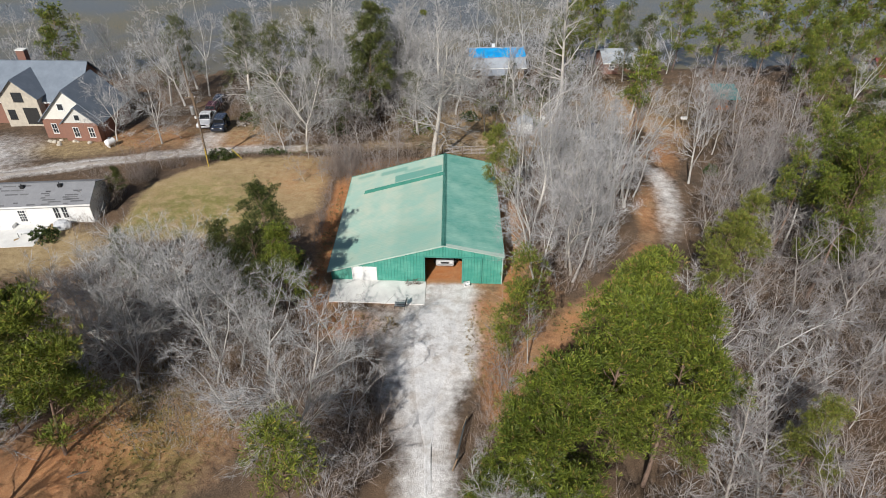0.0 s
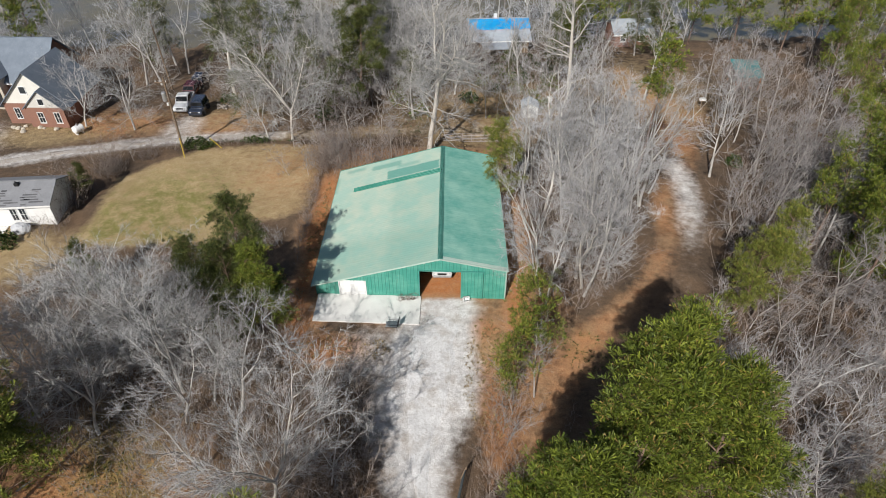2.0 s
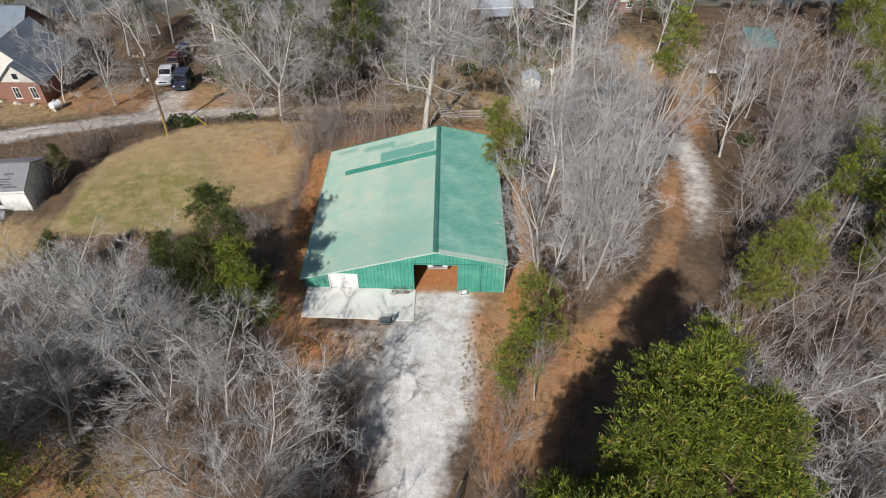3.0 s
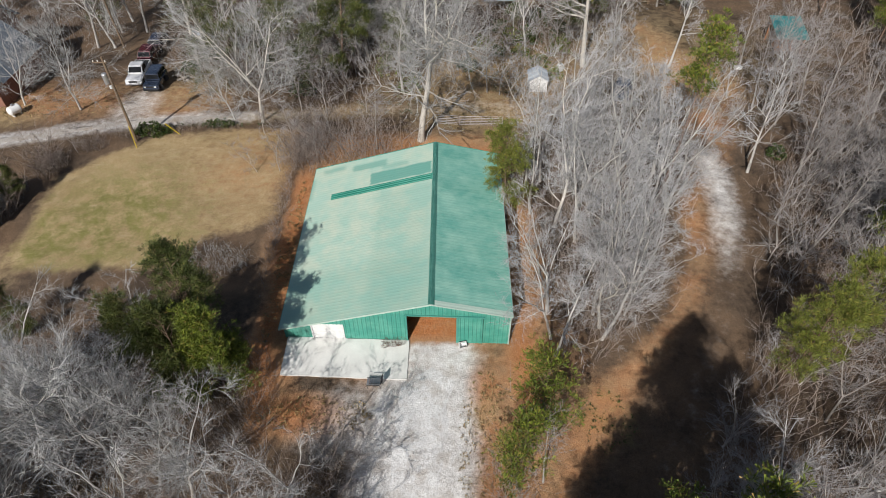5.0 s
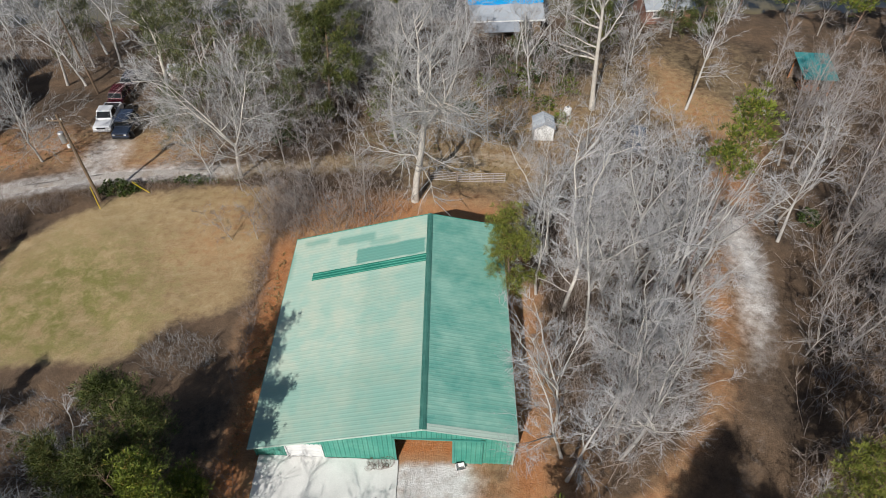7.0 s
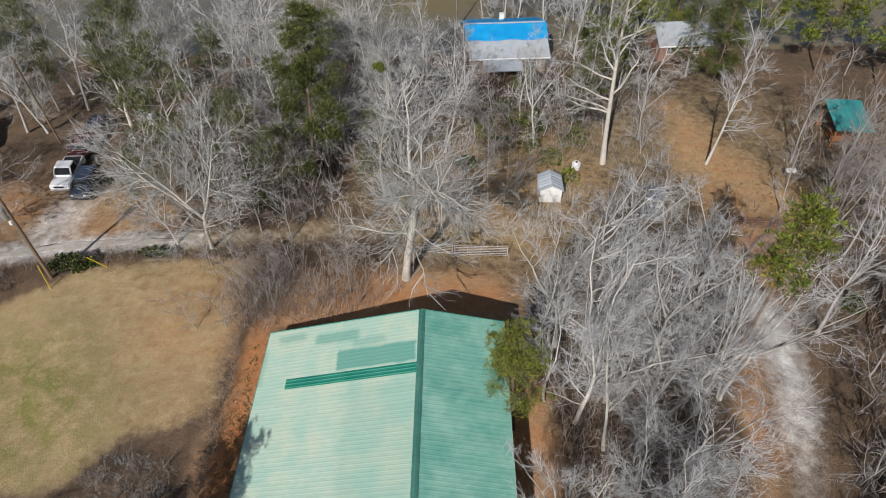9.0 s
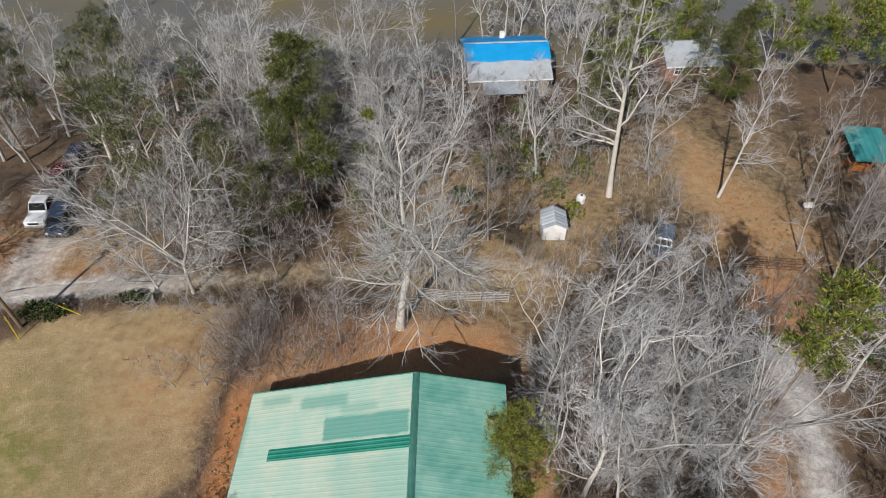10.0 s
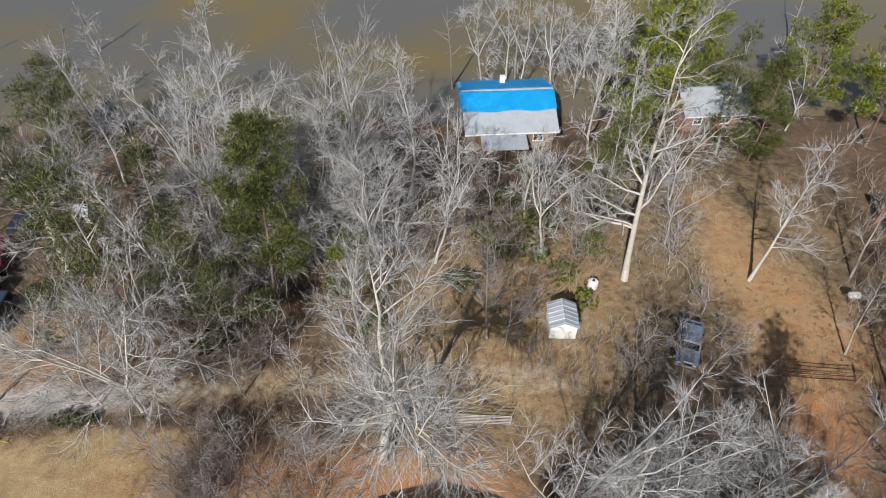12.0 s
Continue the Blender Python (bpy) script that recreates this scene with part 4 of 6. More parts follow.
# the pines
for model, x, y, turn, size in ((FINE_PINES[0], 12.0, 28.8, 0, 1.0), (FINE_PINES[0], 9.4, 25.4, 120, 0.96), (FINE_PINES[1], 6.6, 22.2, 60, 0.93), (FINE_PINES[1], 13.9, 26.0, 200, 0.98),
                                (FINE_PINES[2], 5.4, 25.6, 20, 0.95), (FINE_PINES[2], 4.0, 21.6, 140, 0.9), (DPINE, -16.8, 46.6, 80, 0.92), (FINE_PINES[2], -14.6, 44.6, 10, 0.78), (DPINE, -16.4, 43.6, 150, 0.76), (DPINE, -18.8, 45.6, 250, 0.72), (PINES[3], -9.6, 22.8, 0, 1.15), (PINES[3], 5.5, 37.4, 90, 0.85), (PINES[3], 7.0, 40.8, 180, 0.95),
                                (PINES[1], 34.5, 53.5, 150, 0.95), (PINES[0], 35.0, 46.5, 250, 0.9), (PINES[1], 36.5, 51.0, 20, 0.92), (FINE_PINES[2], 38.0, 48.5, 220, 1.05),
                                 (PINES[2], -30.2, 33.0, 280, 1.05), (FINE_PINES[2], -27.6, 28.6, 60, 1.1), (DPINE, -32.0, 30.5, 100, 1.15), (DPINE, -30.8, 49.4, 190, 0.44), (DPINE, -39.0, 65.2, 40, 0.34), (PINES[0], -36.0, 24.0, 10, 1.0)):
    plant(model, x, y, turn, size, group="pines")
plant(YPINE, 24.4, 44.2, 0, 0.85)
plant(YPINE, 26.8, 46.0, 120, 0.9)
plant(YPINE, 23.2, 25.1, 60, 0.75)
plant(YPINE, 6.6, 61.0, 240, 0.84, (0, -4), 1.04)
plant(tree_model("pine_tree", "slim pine with a small high crown", "tree", pine_meshes(62, 18.6, 1.4, 0.70, 300, 10, 0.40, 0.03, 0.45), BARK_PINE, NEEDLE), 20.0, 63.0)
# evergreens behind the barn
for model, x, y, turn, size in ((tree_model("pine_tree", "tall dense green pine behind bare trees", "tree", pine_meshes(49, 18, 4.6, 0.10, 2000, 14, 0.46, 0.021, 0.45), BARK_PINE, NEEDLE_OLIVE), -11.3, 89.5, 0, 1.0), (CEDAR[1], -17.6, 88.0, 60, 0.85), (CEDAR[1], -23.5, 88.5, 140, 1.25), (CEDAR[0], -20.0, 91.0, 20, 0.95), (CEDAR[0], -28.0, 93.0, 120, 1.0), (CEDAR[1], -44.0, 104.0, 0, 1.1), (CEDAR[0], 33.0, 112.0, 50, 0.9), (CEDAR[1], -26.0, 84.5, 80, 0.6), (CEDAR[1], -8.0, 101, 80, 1.0), (CEDAR[1], -36, 111, 80, 1.0), (CEDAR[1], -14.2, 85.4, 10, 0.7), (CEDAR[1], -33.5, 104.0, 90, 1.1), (CEDAR[1], 11.5, 103.5, 0, 0.5), (CEDAR[1], -4.5, 89.0, 70, 0.7), (CEDAR[0], 17.5, 99.0, 30, 0.8)):
    plant(model, x, y, turn, size, group="evergreens by the lake")


def scatter(models, count, x0, x1, y0, y1, sizes, gap, group, keep=lambda x, y: True):
    spots, tries = [], 0
    while len(spots) < count and tries < count * 60:
        tries += 1
        x, y = rnd.uniform(x0, x1), rnd.uniform(y0, y1)
        if keep(x, y) and all((x - a) ** 2 + (y - b) ** 2 > gap * gap for a, b in spots):
            spots.append((x, y))
            plant(rnd.choice(models), x, y, rnd.uniform(0, 360), rnd.uniform(*sizes), (rnd.gauss(0, 3), rnd.gauss(0, 3)), group=group)


def clear(x, y):
    """Away from drive, road, track and worn paths."""
    px, py = np.array([x]), np.array([y])
    for line, extra in ((DRIVE, 1.2), (ROAD, 0.8), (TRACK, 0.8), (PATHS, 0.4)):
        d, w = along(px, py, line)
        if d[0] < w[0] + extra:
            return False
    return True


scatter(GROVE, 34, 8.4, 22.5, 43.0, 76, (0.72, 1.05), 1.4, "grove beside the barn", lambda x, y: clear(x, y) and x < 10.5 + (y - 40) * 0.5 and y < 73)
scatter(GROVE, 10, 15.5, 24.5, 63, 75.5, (0.7, 0.95), 1.7, "grove beside the barn", clear)
scatter(WOODS, 58, 15, 46, 14, 68, (0.8, 1.2), 2.1, "leafless woods", lambda x, y: clear(x, y) and x > 14.5 + max(0, y - 38) * 0.62 and (x > 31 or y < 42))
for model, x, y, turn, size in ((HERO[0], -19.5, 38.2, 210, 0.85), (HERO[0], -27.5, 37.6, 300, 0.8), (WOODS[3], -15.0, 81.5, 40, 0.8), (WOODS[0], -12.0, 80.5, 100, 0.8), (HERO[3], -17.0, 40.5, 33, 0.75), (HERO[3], -25.0, 41.5, 75, 0.8), (GROVE[4], -18.5, 35.5, 0, 0.95), (GROVE[1], -16.0, 31.5, 90, 0.7), (GROVE[4], -9.0, 36.5, 10, 0.8), (GROVE[4], -7.2, 30.5, 60, 0.62),
                                (HERO[4], 10.9, 61.5, 20, 1.05), (HERO[4], 12.9, 50.0, 190, 0.92), (HERO[4], 10.4, 68.0, 80, 0.85), (GROVE[4], -17.0, 37.5, 50, 0.8), (HERO[0], 2.6, 20.8, 33, 0.62), (HERO[0], 5.4, 19.4, 133, 0.62), (GROVE[1], 21.0, 24.0, 10, 0.8), (GROVE[4], 24.5, 30.5, 50, 0.9), (GROVE[1], 26.0, 36.5, 150, 0.75), (GROVE[4], 19.5, 34.5, 250, 0.85), (WOODS[2], 3.6, 26.3, 0, 0.75), (WOODS[2], 4.0, 22.5, 130, 0.8), (WOODS[0], 1.8, 20.5, 20, 0.6), (WOODS[2], -6.2, 26.0, 70, 0.7), (WOODS[2], -7.0, 21.5, 200, 0.85),
                                (GROVE[4], -22.5, 48.0, 30, 0.75), (GROVE[1], -29.0, 45.8, 210, 0.7), (GROVE[4], -20.8, 43.6, 80, 0.8), (GROVE[4], -29.5, 36.0, 140, 0.95), (HERO[3], -30.5, 21.0, 0, 1.0), (HERO[3], -27.0, 16.5, 90, 0.9), (HERO[0], -34.0, 27.5, 40, 0.9), (WOODS[2], 15.2, 24.0, 10, 1.0), (WOODS[0], 12.2, 19.0, 80, 0.9), (WOODS[2], 5.4, 36.2, 200, 0.55), (WOODS[1], 7.2, 37.8, 20, 0.6), (WOODS[2], 4.8, 33.6, 80, 0.5), (HERO[4], -8.5, 94.5, 100, 1.15), (HERO[4], -4.0, 98.0, 210, 1.05), (HERO[4], -13.0, 98.5, 300, 1.0), (HERO[0], -10.0, 96.5, 30, 1.15), (HERO[0], -6.0, 101.0, 130, 1.2), (HERO[0], -2.6, 94.5, 230, 1.0), (HERO[0], -14.5, 94.0, 330, 1.05), (HERO[0], -20.0, 101.0, 90, 1.1), (WOODS[2], -40.0, 67.0, 0, 0.4), (WOODS[0], -37.0, 73.4, 50, 0.35), (WOODS[2], -41.0, 63.0, 90, 0.42), (WOODS[3], 20.0, 80.6, 40, 0.62), (WOODS[2], 22.6, 82.2, 90, 0.65), (WOODS[2], 18.6, 85.2, 10, 0.7), (WOODS[0], 16.8, 82.0, 150, 0.6), (WOODS[2], 24.0, 85.5, 10, 0.6)):
    plant(model, x, y, turn, size, group="bare trees beside the drive")
scatter(WOODS + [GROVE[2]], 26, 31, 49, 42, 78, (0.85, 1.15), 2.2, "leafless woods", lambda x, y: clear(x, y) and x > 31 + max(0, y - 70) * 0.4)
scatter(THICKET, 75, 17, 47, 26, 74, (0.7, 1.15), 1.9, "thicket beside the track", lambda x, y: clear(x, y) and x > 14.5 + max(0, y - 33) * 0.55)
scatter(THICKET, 24, 1, 25, 85, 112, (0.7, 1.2), 2.2, "low trees behind the barn", lambda x, y: clear(x, y) and not (9 < x < 17.5 and y < 91) and not (4 < x < 17 and y > 107))
scatter(THICKET, 14, -31, -3, 81, 93, (0.7, 1.1), 2.2, "low trees behind the barn", lambda x, y: x > -26 or y > 90)
scatter(FAR, 18, -34, 3, 84, 113, (0.75, 1.05), 2.7, "woods by the lake", lambda x, y: not (x < -27 and y < 97))
scatter(FAR, 9, 4, 26, 95, 122, (0.6, 0.95), 2.7, "woods by the lake", lambda x, y: not (3 < x < 18 and y > 105))
scatter(FAR, 12, 2, 31, 123.5, 130, (0.7, 0.95), 2.4, "woods by the lake")
scatter(FAR, 12, -80, -40, 96, 116, (0.7, 1.0), 4.5, "woods by the lake", lambda x, y: not (-80 < x < -46 and 82 < y < 101))
scatter(FAR + WOODS, 24, 37, 78, 66, 122, (0.7, 1.0), 4.0, "woods beyond the yard", lambda x, y: clear(x, y) and not (41 < x < 50 and 90 < y < 101) and y < 126)
scatter(WOODS, 14, -19, -5, 69.5, 77.5, (0.35, 0.62), 1.5, "saplings behind the barn", lambda x, y: y > 71 or x < -13)
for model, x, y, turn, size in ((BROAD[0], 50, 113, 0, 1.0), (BROAD[1], 56, 109, 60, 1.0), (BROAD[0], 70, 113, 100, 1.1), (BROAD[1], 77, 117, 80, 1.0), (PINES[2], 63, 104, 0, 1.05), (PINES[2], 58, 97, 90, 1.0), (PINES[2], 53, 83, 30, 0.9), (BROAD[0], 23.5, 112, 70, 0.9),
                                (BROAD[1], 28.0, 120, 200, 1.0), (PINES[2], 68, 99, 10, 1.1), (BROAD[1], 63, 112, 10, 0.9), (BROAD[0], 44, 118, 150, 0.9), (PINES[2], 46, 60, 50, 1.0), (PINES[1], 41, 53, 0, 0.95), (PINES[1], 44.5, 47.5, 120, 0.95), (DPINE, 49, 66, 120, 1.0),  (PINES[2], 48, 72, 10, 0.8), (DPINE, 22.6, 119.0, 40, 0.95), (DPINE, 36.0, 110.6, 130, 0.9), (PINES[2], 33.5, 121.5, 80, 0.9), (DPINE, 18.4, 107.6, 10, 0.45), (BROAD[0], -66, 108, 20, 0.9), (PINES[2], 20.5, 105, 15, 0.85)):
    plant(model, x, y, turn, size, group="pines beyond the yard")
for x, y, turn, size in ((35.5, 80.6, 0, 0.9), (36.6, 80.2, 120, 0.95), (37.4, 81.2, 240, 0.85), (6.2, 85.8, 30, 0.8), (33.9, 84.0, 60, 0.7), (39.0, 84.5, 60, 0.8), (40.5, 88, 0, 0.9), (41.5, 82, 60, 0.9), (38.5, 92.5, 20, 0.9)):
    plant(WOODS[1], x, y, turn, size * 1.05, (rnd.gauss(0, 2.5), rnd.gauss(0, 3)), group="thin trees in the yard")


def mistletoe():
    """A yellow-green ball of mistletoe high in the sycamore behind the barn."""
    r = random.Random(77)
    V, F = [], []
    for _ in range(110):
        d = Vector((r.gauss(0, 1), r.gauss(0, 1), r.gauss(0, 1))).normalized()
        tuft(V, F, r, d * 0.34 * r.uniform(0.3, 1.0), d, 6, 0.2, 0.025)
    ob = part("mistletoe", mesh_of("mistletoe", V, F, NEEDLE_YELLOW), NEEDLE_YELLOW, HERO[1], "yellow-green mistletoe clump")
    ob.matrix_basis = HERO[1].matrix_basis.inverted() @ Matrix.Translation((-2.3, 76.0, 18.65))


mistletoe()


def dead_mesh(seed, h):
    """A dead standing trunk with a few broken limbs."""
    r = random.Random(seed)
    V, F = [], []
    base = sway(r, Vector((0, 0, -1.5)), Vector((r.gauss(0, 0.06), 0, 1)), h, 7, 0.05, 0.03)
    tube(V, F, base, [0.16 * (1 - 0.8 * i / 7) for i in range(8)], 6)
    for k in range(7):
        p, d = at_line(base, r.uniform(0.45, 0.95))
        tube(V, F, sway(r, p, off(r, d, 60), r.uniform(0.8, 2.6), 3, 0.15, 0.05), [0.06, 0.04, 0.025, 0], 4)
    return mesh_of("dead_tree", V, F, BARK_GREY, True)


for k, (x, y, h) in enumerate(((-40.2, 120.0, 13), (-44.5, 136, 10), (-62, 131, 11), (12.2, 127.2, 16), (4.2, 126, 14), (-12, 124, 12), (36, 133, 12), (51, 138, 13))):
    ob = new("dead_tree", dead_mesh(80 + k, h))
    ob.location = (x, y, max(gz(x, y), LAKE - 1.2))
    tagged(ob, "bare dead trunk standing in the lake's edge", "tree", "dead trees in the water")


# ---------- brush and shrubs ----------
def brush(name, label, mat, areas, seed, tall=(0.7, 2.2), r0=0.012):
    """Many thin stems with side twigs over soft-edged areas (x, y, rx, ry, count)."""
    r = random.Random(seed)
    V, F = [], []
    for cx, cy, rx, ry, count in areas:
        for _ in range(count):
            a, q = r.uniform(0, 2 * math.pi), math.sqrt(r.random()) * r.uniform(0.85, 1.1)
            x, y = cx + rx * q * math.cos(a), cy + ry * q * math.sin(a)
            if not clear(x, y):
                continue
            h = r.uniform(*tall)
            p = Vector((x, y, gz(x, y) - 0.12))
            st = sway(r, p, Vector((r.gauss(0, 0.35), r.gauss(0, 0.35), 1)), h, 2, 0.18, 0.05)
            tube(V, F, st, [r0, r0 * 0.8, 0], 3)
            for _ in range(3 if h < 2.2 else 6):
                s, d = at_line(st, r.uniform(0.2, 0.95))
                tube(V, F, [s, s + off(r, d, 42) * h * r.uniform(0.2, 0.45)], [r0 * 0.8, 0], 3)
    ob = new(name, mesh_of(name, V, F, mat))
    return tagged(ob, label, "brush", kind="stuff")


brush("brush", "tangled reddish leafless brush and saplings", BARK_RED, [(-10, 73, 7, 3.0, 650), (-13.9, 63, 0.4, 9, 260), (-12.5, 74, 2.0, 3.2, 300), (-36, 76.8, 9, 1.0, 300), (-40.0, 65.0, 1.4, 3.6, 320), (-38.6, 71, 1.5, 2.2, 260), (-40.5, 60, 2.0, 3, 200), (-35.6, 74.4, 1.4, 1.2, 130), (-26, 77.9, 5, 0.7, 160), (-13.0, 42, 2.2, 7, 420), (-7.0, 33, 3.4, 8, 900),
      (4.2, 31, 1.6, 7, 380), (8.0, 36, 3.0, 6, 160), (30, 34, 16, 18, 1500), (38, 60, 8, 12, 900), (13, 60, 3.5, 14, 1500), (12, 20, 9, 6, 600)], 3)
brush("undergrowth", "grey leafless undergrowth below the trees", BARK_TWIG, [(-20, 37, 9, 9, 1300), (-18, 96, 17, 10, 800), (2, 98, 7, 8, 500), (14, 84, 6, 4, 500), (22, 100, 6, 10, 500), (55, 88, 18, 22, 700), (-60, 104, 18, 6, 500), (-27, 50.5, 8, 3.5, 600), (-18.5, 57, 3, 2, 260)], 4, (0.6, 1.9))


brush("saplings", "thicket of thin grey-brown saplings", BARK_RED, [(30, 36, 15, 20, 900), (40, 60, 8, 14, 300), (14, 60, 5, 15, 420), (-20, 38, 9, 9, 420), (-9, 73.5, 7, 3, 150), (-13.0, 73, 1.6, 4, 120), (-40.2, 64.5, 1.2, 3.4, 60), (-38.8, 71, 1.2, 2, 50), (-8, 31, 3.5, 8, 170), (4.5, 26, 2, 5, 110), (12, 18, 8, 5, 160), (7, 37, 2.5, 5, 90),
      (-18, 96, 17, 10, 500), (55, 88, 18, 22, 450), (-60, 104, 18, 6, 120), (12, 98, 8, 8, 140)], 8, (2.2, 5.5), 0.02)


def grass_tufts(name, label, mat, areas, seed, size=0.28):
    r = random.Random(seed)
    V, F = [], []
    for cx, cy, rx, ry, count in areas:
        for _ in range(count):
            a, q = r.uniform(0, 2 * math.pi), math.sqrt(r.random())
            x, y = cx + rx * q * math.cos(a), cy + ry * q * math.sin(a)
            tuft(V, F, r, Vector((x, y, gz(x, y) + 0.02)), Vector((0, 0, 1)), 5, size * r.uniform(0.6, 1.3), 0.03)
    return tagged(new(name, mesh_of(name, V, F, mat)), label, "grass", kind="stuff")


STRAW = needle_material("dry_grass_blades", (0.36, 0.25, 0.11), (0.44, 0.33, 0.17), (0.18, 0.17, 0.05))
grass_tufts("dry_grass", "tufts of dry straw-coloured grass", STRAW, [(-22, 31, 6, 7, 900), (4, 80, 6, 3, 300), (4, 40, 2.2, 6, 420), (-8, 42.5, 4, 1.5, 240), (-12.6, 58, 0.7, 10, 250), (-44, 84, 9, 4, 400), (31, 88, 6, 8, 500)], 6, 0.18)
grass_tufts("green_grass", "patches of green grass and weeds", LEAF, [(-22.5, 30, 2.2, 5, 200), (12, 42, 2, 2.5, 100), (-24, 78.6, 6, 0.5, 120), (9.5, 92, 6, 7, 500), (-4, 84, 5, 4, 200)], 7, 0.16)


def shrub(x, y, rx, ry, rz, count, mat, seed, label):
    r = random.Random(seed)
    V, F, V2, F2 = [], [], [], []
    for _ in range(count):
        d = Vector((r.gauss(0, 1), r.gauss(0, 1), abs(r.gauss(0, 1)))).normalized()
        q = r.uniform(0.5, 1.05)
        c = Vector((d.x * rx * q, d.y * ry * q, 0.1 + d.z * rz * q))
        tuft(V, F, r, c, d, 9, 0.26, 0.06)
    for _ in range(10):
        tube(V2, F2, sway(r, Vector((0, 0, -0.1)), Vector((r.gauss(0, 0.6), r.gauss(0, 0.6), 1)), rz, 3, 0.1, 0), [0.03, 0.025, 0.02, 0.01], 4)
    ob = thing("shrub", label, "shrub", Matrix.Translation((x, y, gz(x, y))))
    part("stem", mesh_of("stem", V2, F2, BARK_GREY), BARK_GREY, ob)
    part("foliage", mesh_of("foliage", V, F, mat), mat, ob)


for k, (x, y, rx, ry, rz, n) in enumerate(((-30.3, 76.7, 2.0, 0.9, 1.3, 190), (-30.5, 91.5, 1.2, 1.0, 1.2, 90), (-23.5, 78.3, 1.6, 0.6, 0.7, 80), (12.5, 100, 1.8, 1.6, 2.2, 160),
                                            (9.0, 103, 1.6, 1.3, 1.8, 120), (34.6, 71.9, 1.0, 1.0, 1.2, 80), (-43.5, 56.5, 1.7, 1.2, 1.4, 150), (-15.5, 85.5, 1.6, 1.2, 1.6, 110), (4.0, 92.0, 1.4, 1.2, 1.4, 100), (14.5, 105.5, 1.6, 1.3, 2.4, 130), (17.0, 101.5, 1.5, 1.3, 2.0, 120), (11.5, 108.5, 1.5, 1.2, 1.9, 120), (8.0, 96.0, 1.2, 1.0, 1.2, 80))):
    shrub(x, y, rx, ry, rz, n, LEAF, 300 + k, "rounded dark green evergreen shrub")
for k, (x, y, rx, ry, rz, n) in enumerate(((11.0, 95.5, 1.6, 1.4, 1.5, 70), (13.2, 93.0, 1.4, 1.6, 1.2, 60), (16.0, 96.0, 1.8, 1.5, 2.2, 90), (6.5, 98.5, 1.3, 1.2, 1.6, 60), (10.0, 99.0, 1.5, 1.2, 2.4, 80), (-3.0, 86.5, 1.5, 1.3, 2.0, 70), (-6.0, 91.0, 1.6, 1.4, 2.4, 80), (14.5, 89.5, 1.2, 1.2, 1.0, 50))):
    shrub(x, y, rx, ry, rz, n, NEEDLE, 330 + k, "loose yellowish green shrub under bare trees")
# ---------- buildings ----------
BRICK = surface("red_brick_wall", (0.30, 0.15, 0.105), (0.24, 0.13, 0.10), 2.0, 12, 0.9, depth=0.01)
SIDING = surface("cream_siding", (0.74, 0.72, 0.66), (0.66, 0.64, 0.58), 1.0, 20, 0.7, depth=0.003)
STONE = surface("cream_stone", (0.62, 0.56, 0.45), (0.46, 0.41, 0.34), 2.2, 9, 0.9, depth=0.02)
SLATE = surface("blue_grey_shingles", (0.20, 0.235, 0.28), (0.15, 0.18, 0.22), 0.8, 9, 0.85, depth=0.01)
SHINGLE = surface("grey_shingles", (0.30, 0.305, 0.315), (0.24, 0.245, 0.255), 1.2, 10, 0.9, depth=0.01, vary=0.2)
SHINGLE_DARK = surface("dark_weathered_shingles", (0.12, 0.12, 0.125), (0.16, 0.16, 0.165), 1.5, 12, 0.9, vary=0.3)
TARP = surface("blue_plastic_tarp", (0.015, 0.50, 1.0), (0.03, 0.58, 1.0), 0.9, 6, 0.4, depth=0.03, vary=0)
GREYROOF = surface("pale_grey_metal_roof", (0.46, 0.50, 0.54), (0.37, 0.41, 0.45), 1.0, 12, 0.5, depth=0.005)
TEAL = surface("teal_metal_roof", (0.04, 0.24, 0.25), (0.06, 0.30, 0.30), 1.2, 10, 0.5, depth=0.005)
REDROOF = surface("dark_red_roof", (0.28, 0.07, 0.07), (0.22, 0.06, 0.06), 1.0, 10, 0.6)
ORANGE = surface("orange_stained_boards", (0.46, 0.17, 0.045), (0.36, 0.13, 0.04), 2.5, 20, 0.7)
GLASS = surface("dark_window_glass", (0.02, 0.025, 0.03), (0.035, 0.04, 0.045), 1, 5, 0.08, depth=0.0, spec=0.6, vary=0)
RUBBER = surface("tyre_rubber", (0.025, 0.025, 0.025), (0.035, 0.035, 0.035), 5, 40, 0.9)
BLACK = surface("black_plastic", (0.02, 0.02, 0.021), (0.03, 0.03, 0.031), 4, 30, 0.5)


def roof_slope(L0, L1, y0, z0, y1, z1, thick=0.10):
    """A slab from (y0, z0) up to (y1, z1), from L0 to L1 along x."""
    bm = bmesh.new()
    n = Vector((0, z0 - z1, y1 - y0)).normalized() * thick
    if n.z < 0:
        n = -n
    a = [Vector((x, y, z)) for x, y, z in ((L0, y0, z0), (L1, y0, z0), (L1, y1, z1), (L0, y1, z1))]
    lo, hi = [bm.verts.new(p) for p in a], [bm.verts.new(p + n) for p in a]
    bm.faces.new(lo[::-1])
    bm.faces.new(hi)
    for i in range(4):
        j = (i + 1) % 4
        bm.faces.new((lo[i], lo[j], hi[j], hi[i]))
    return bm


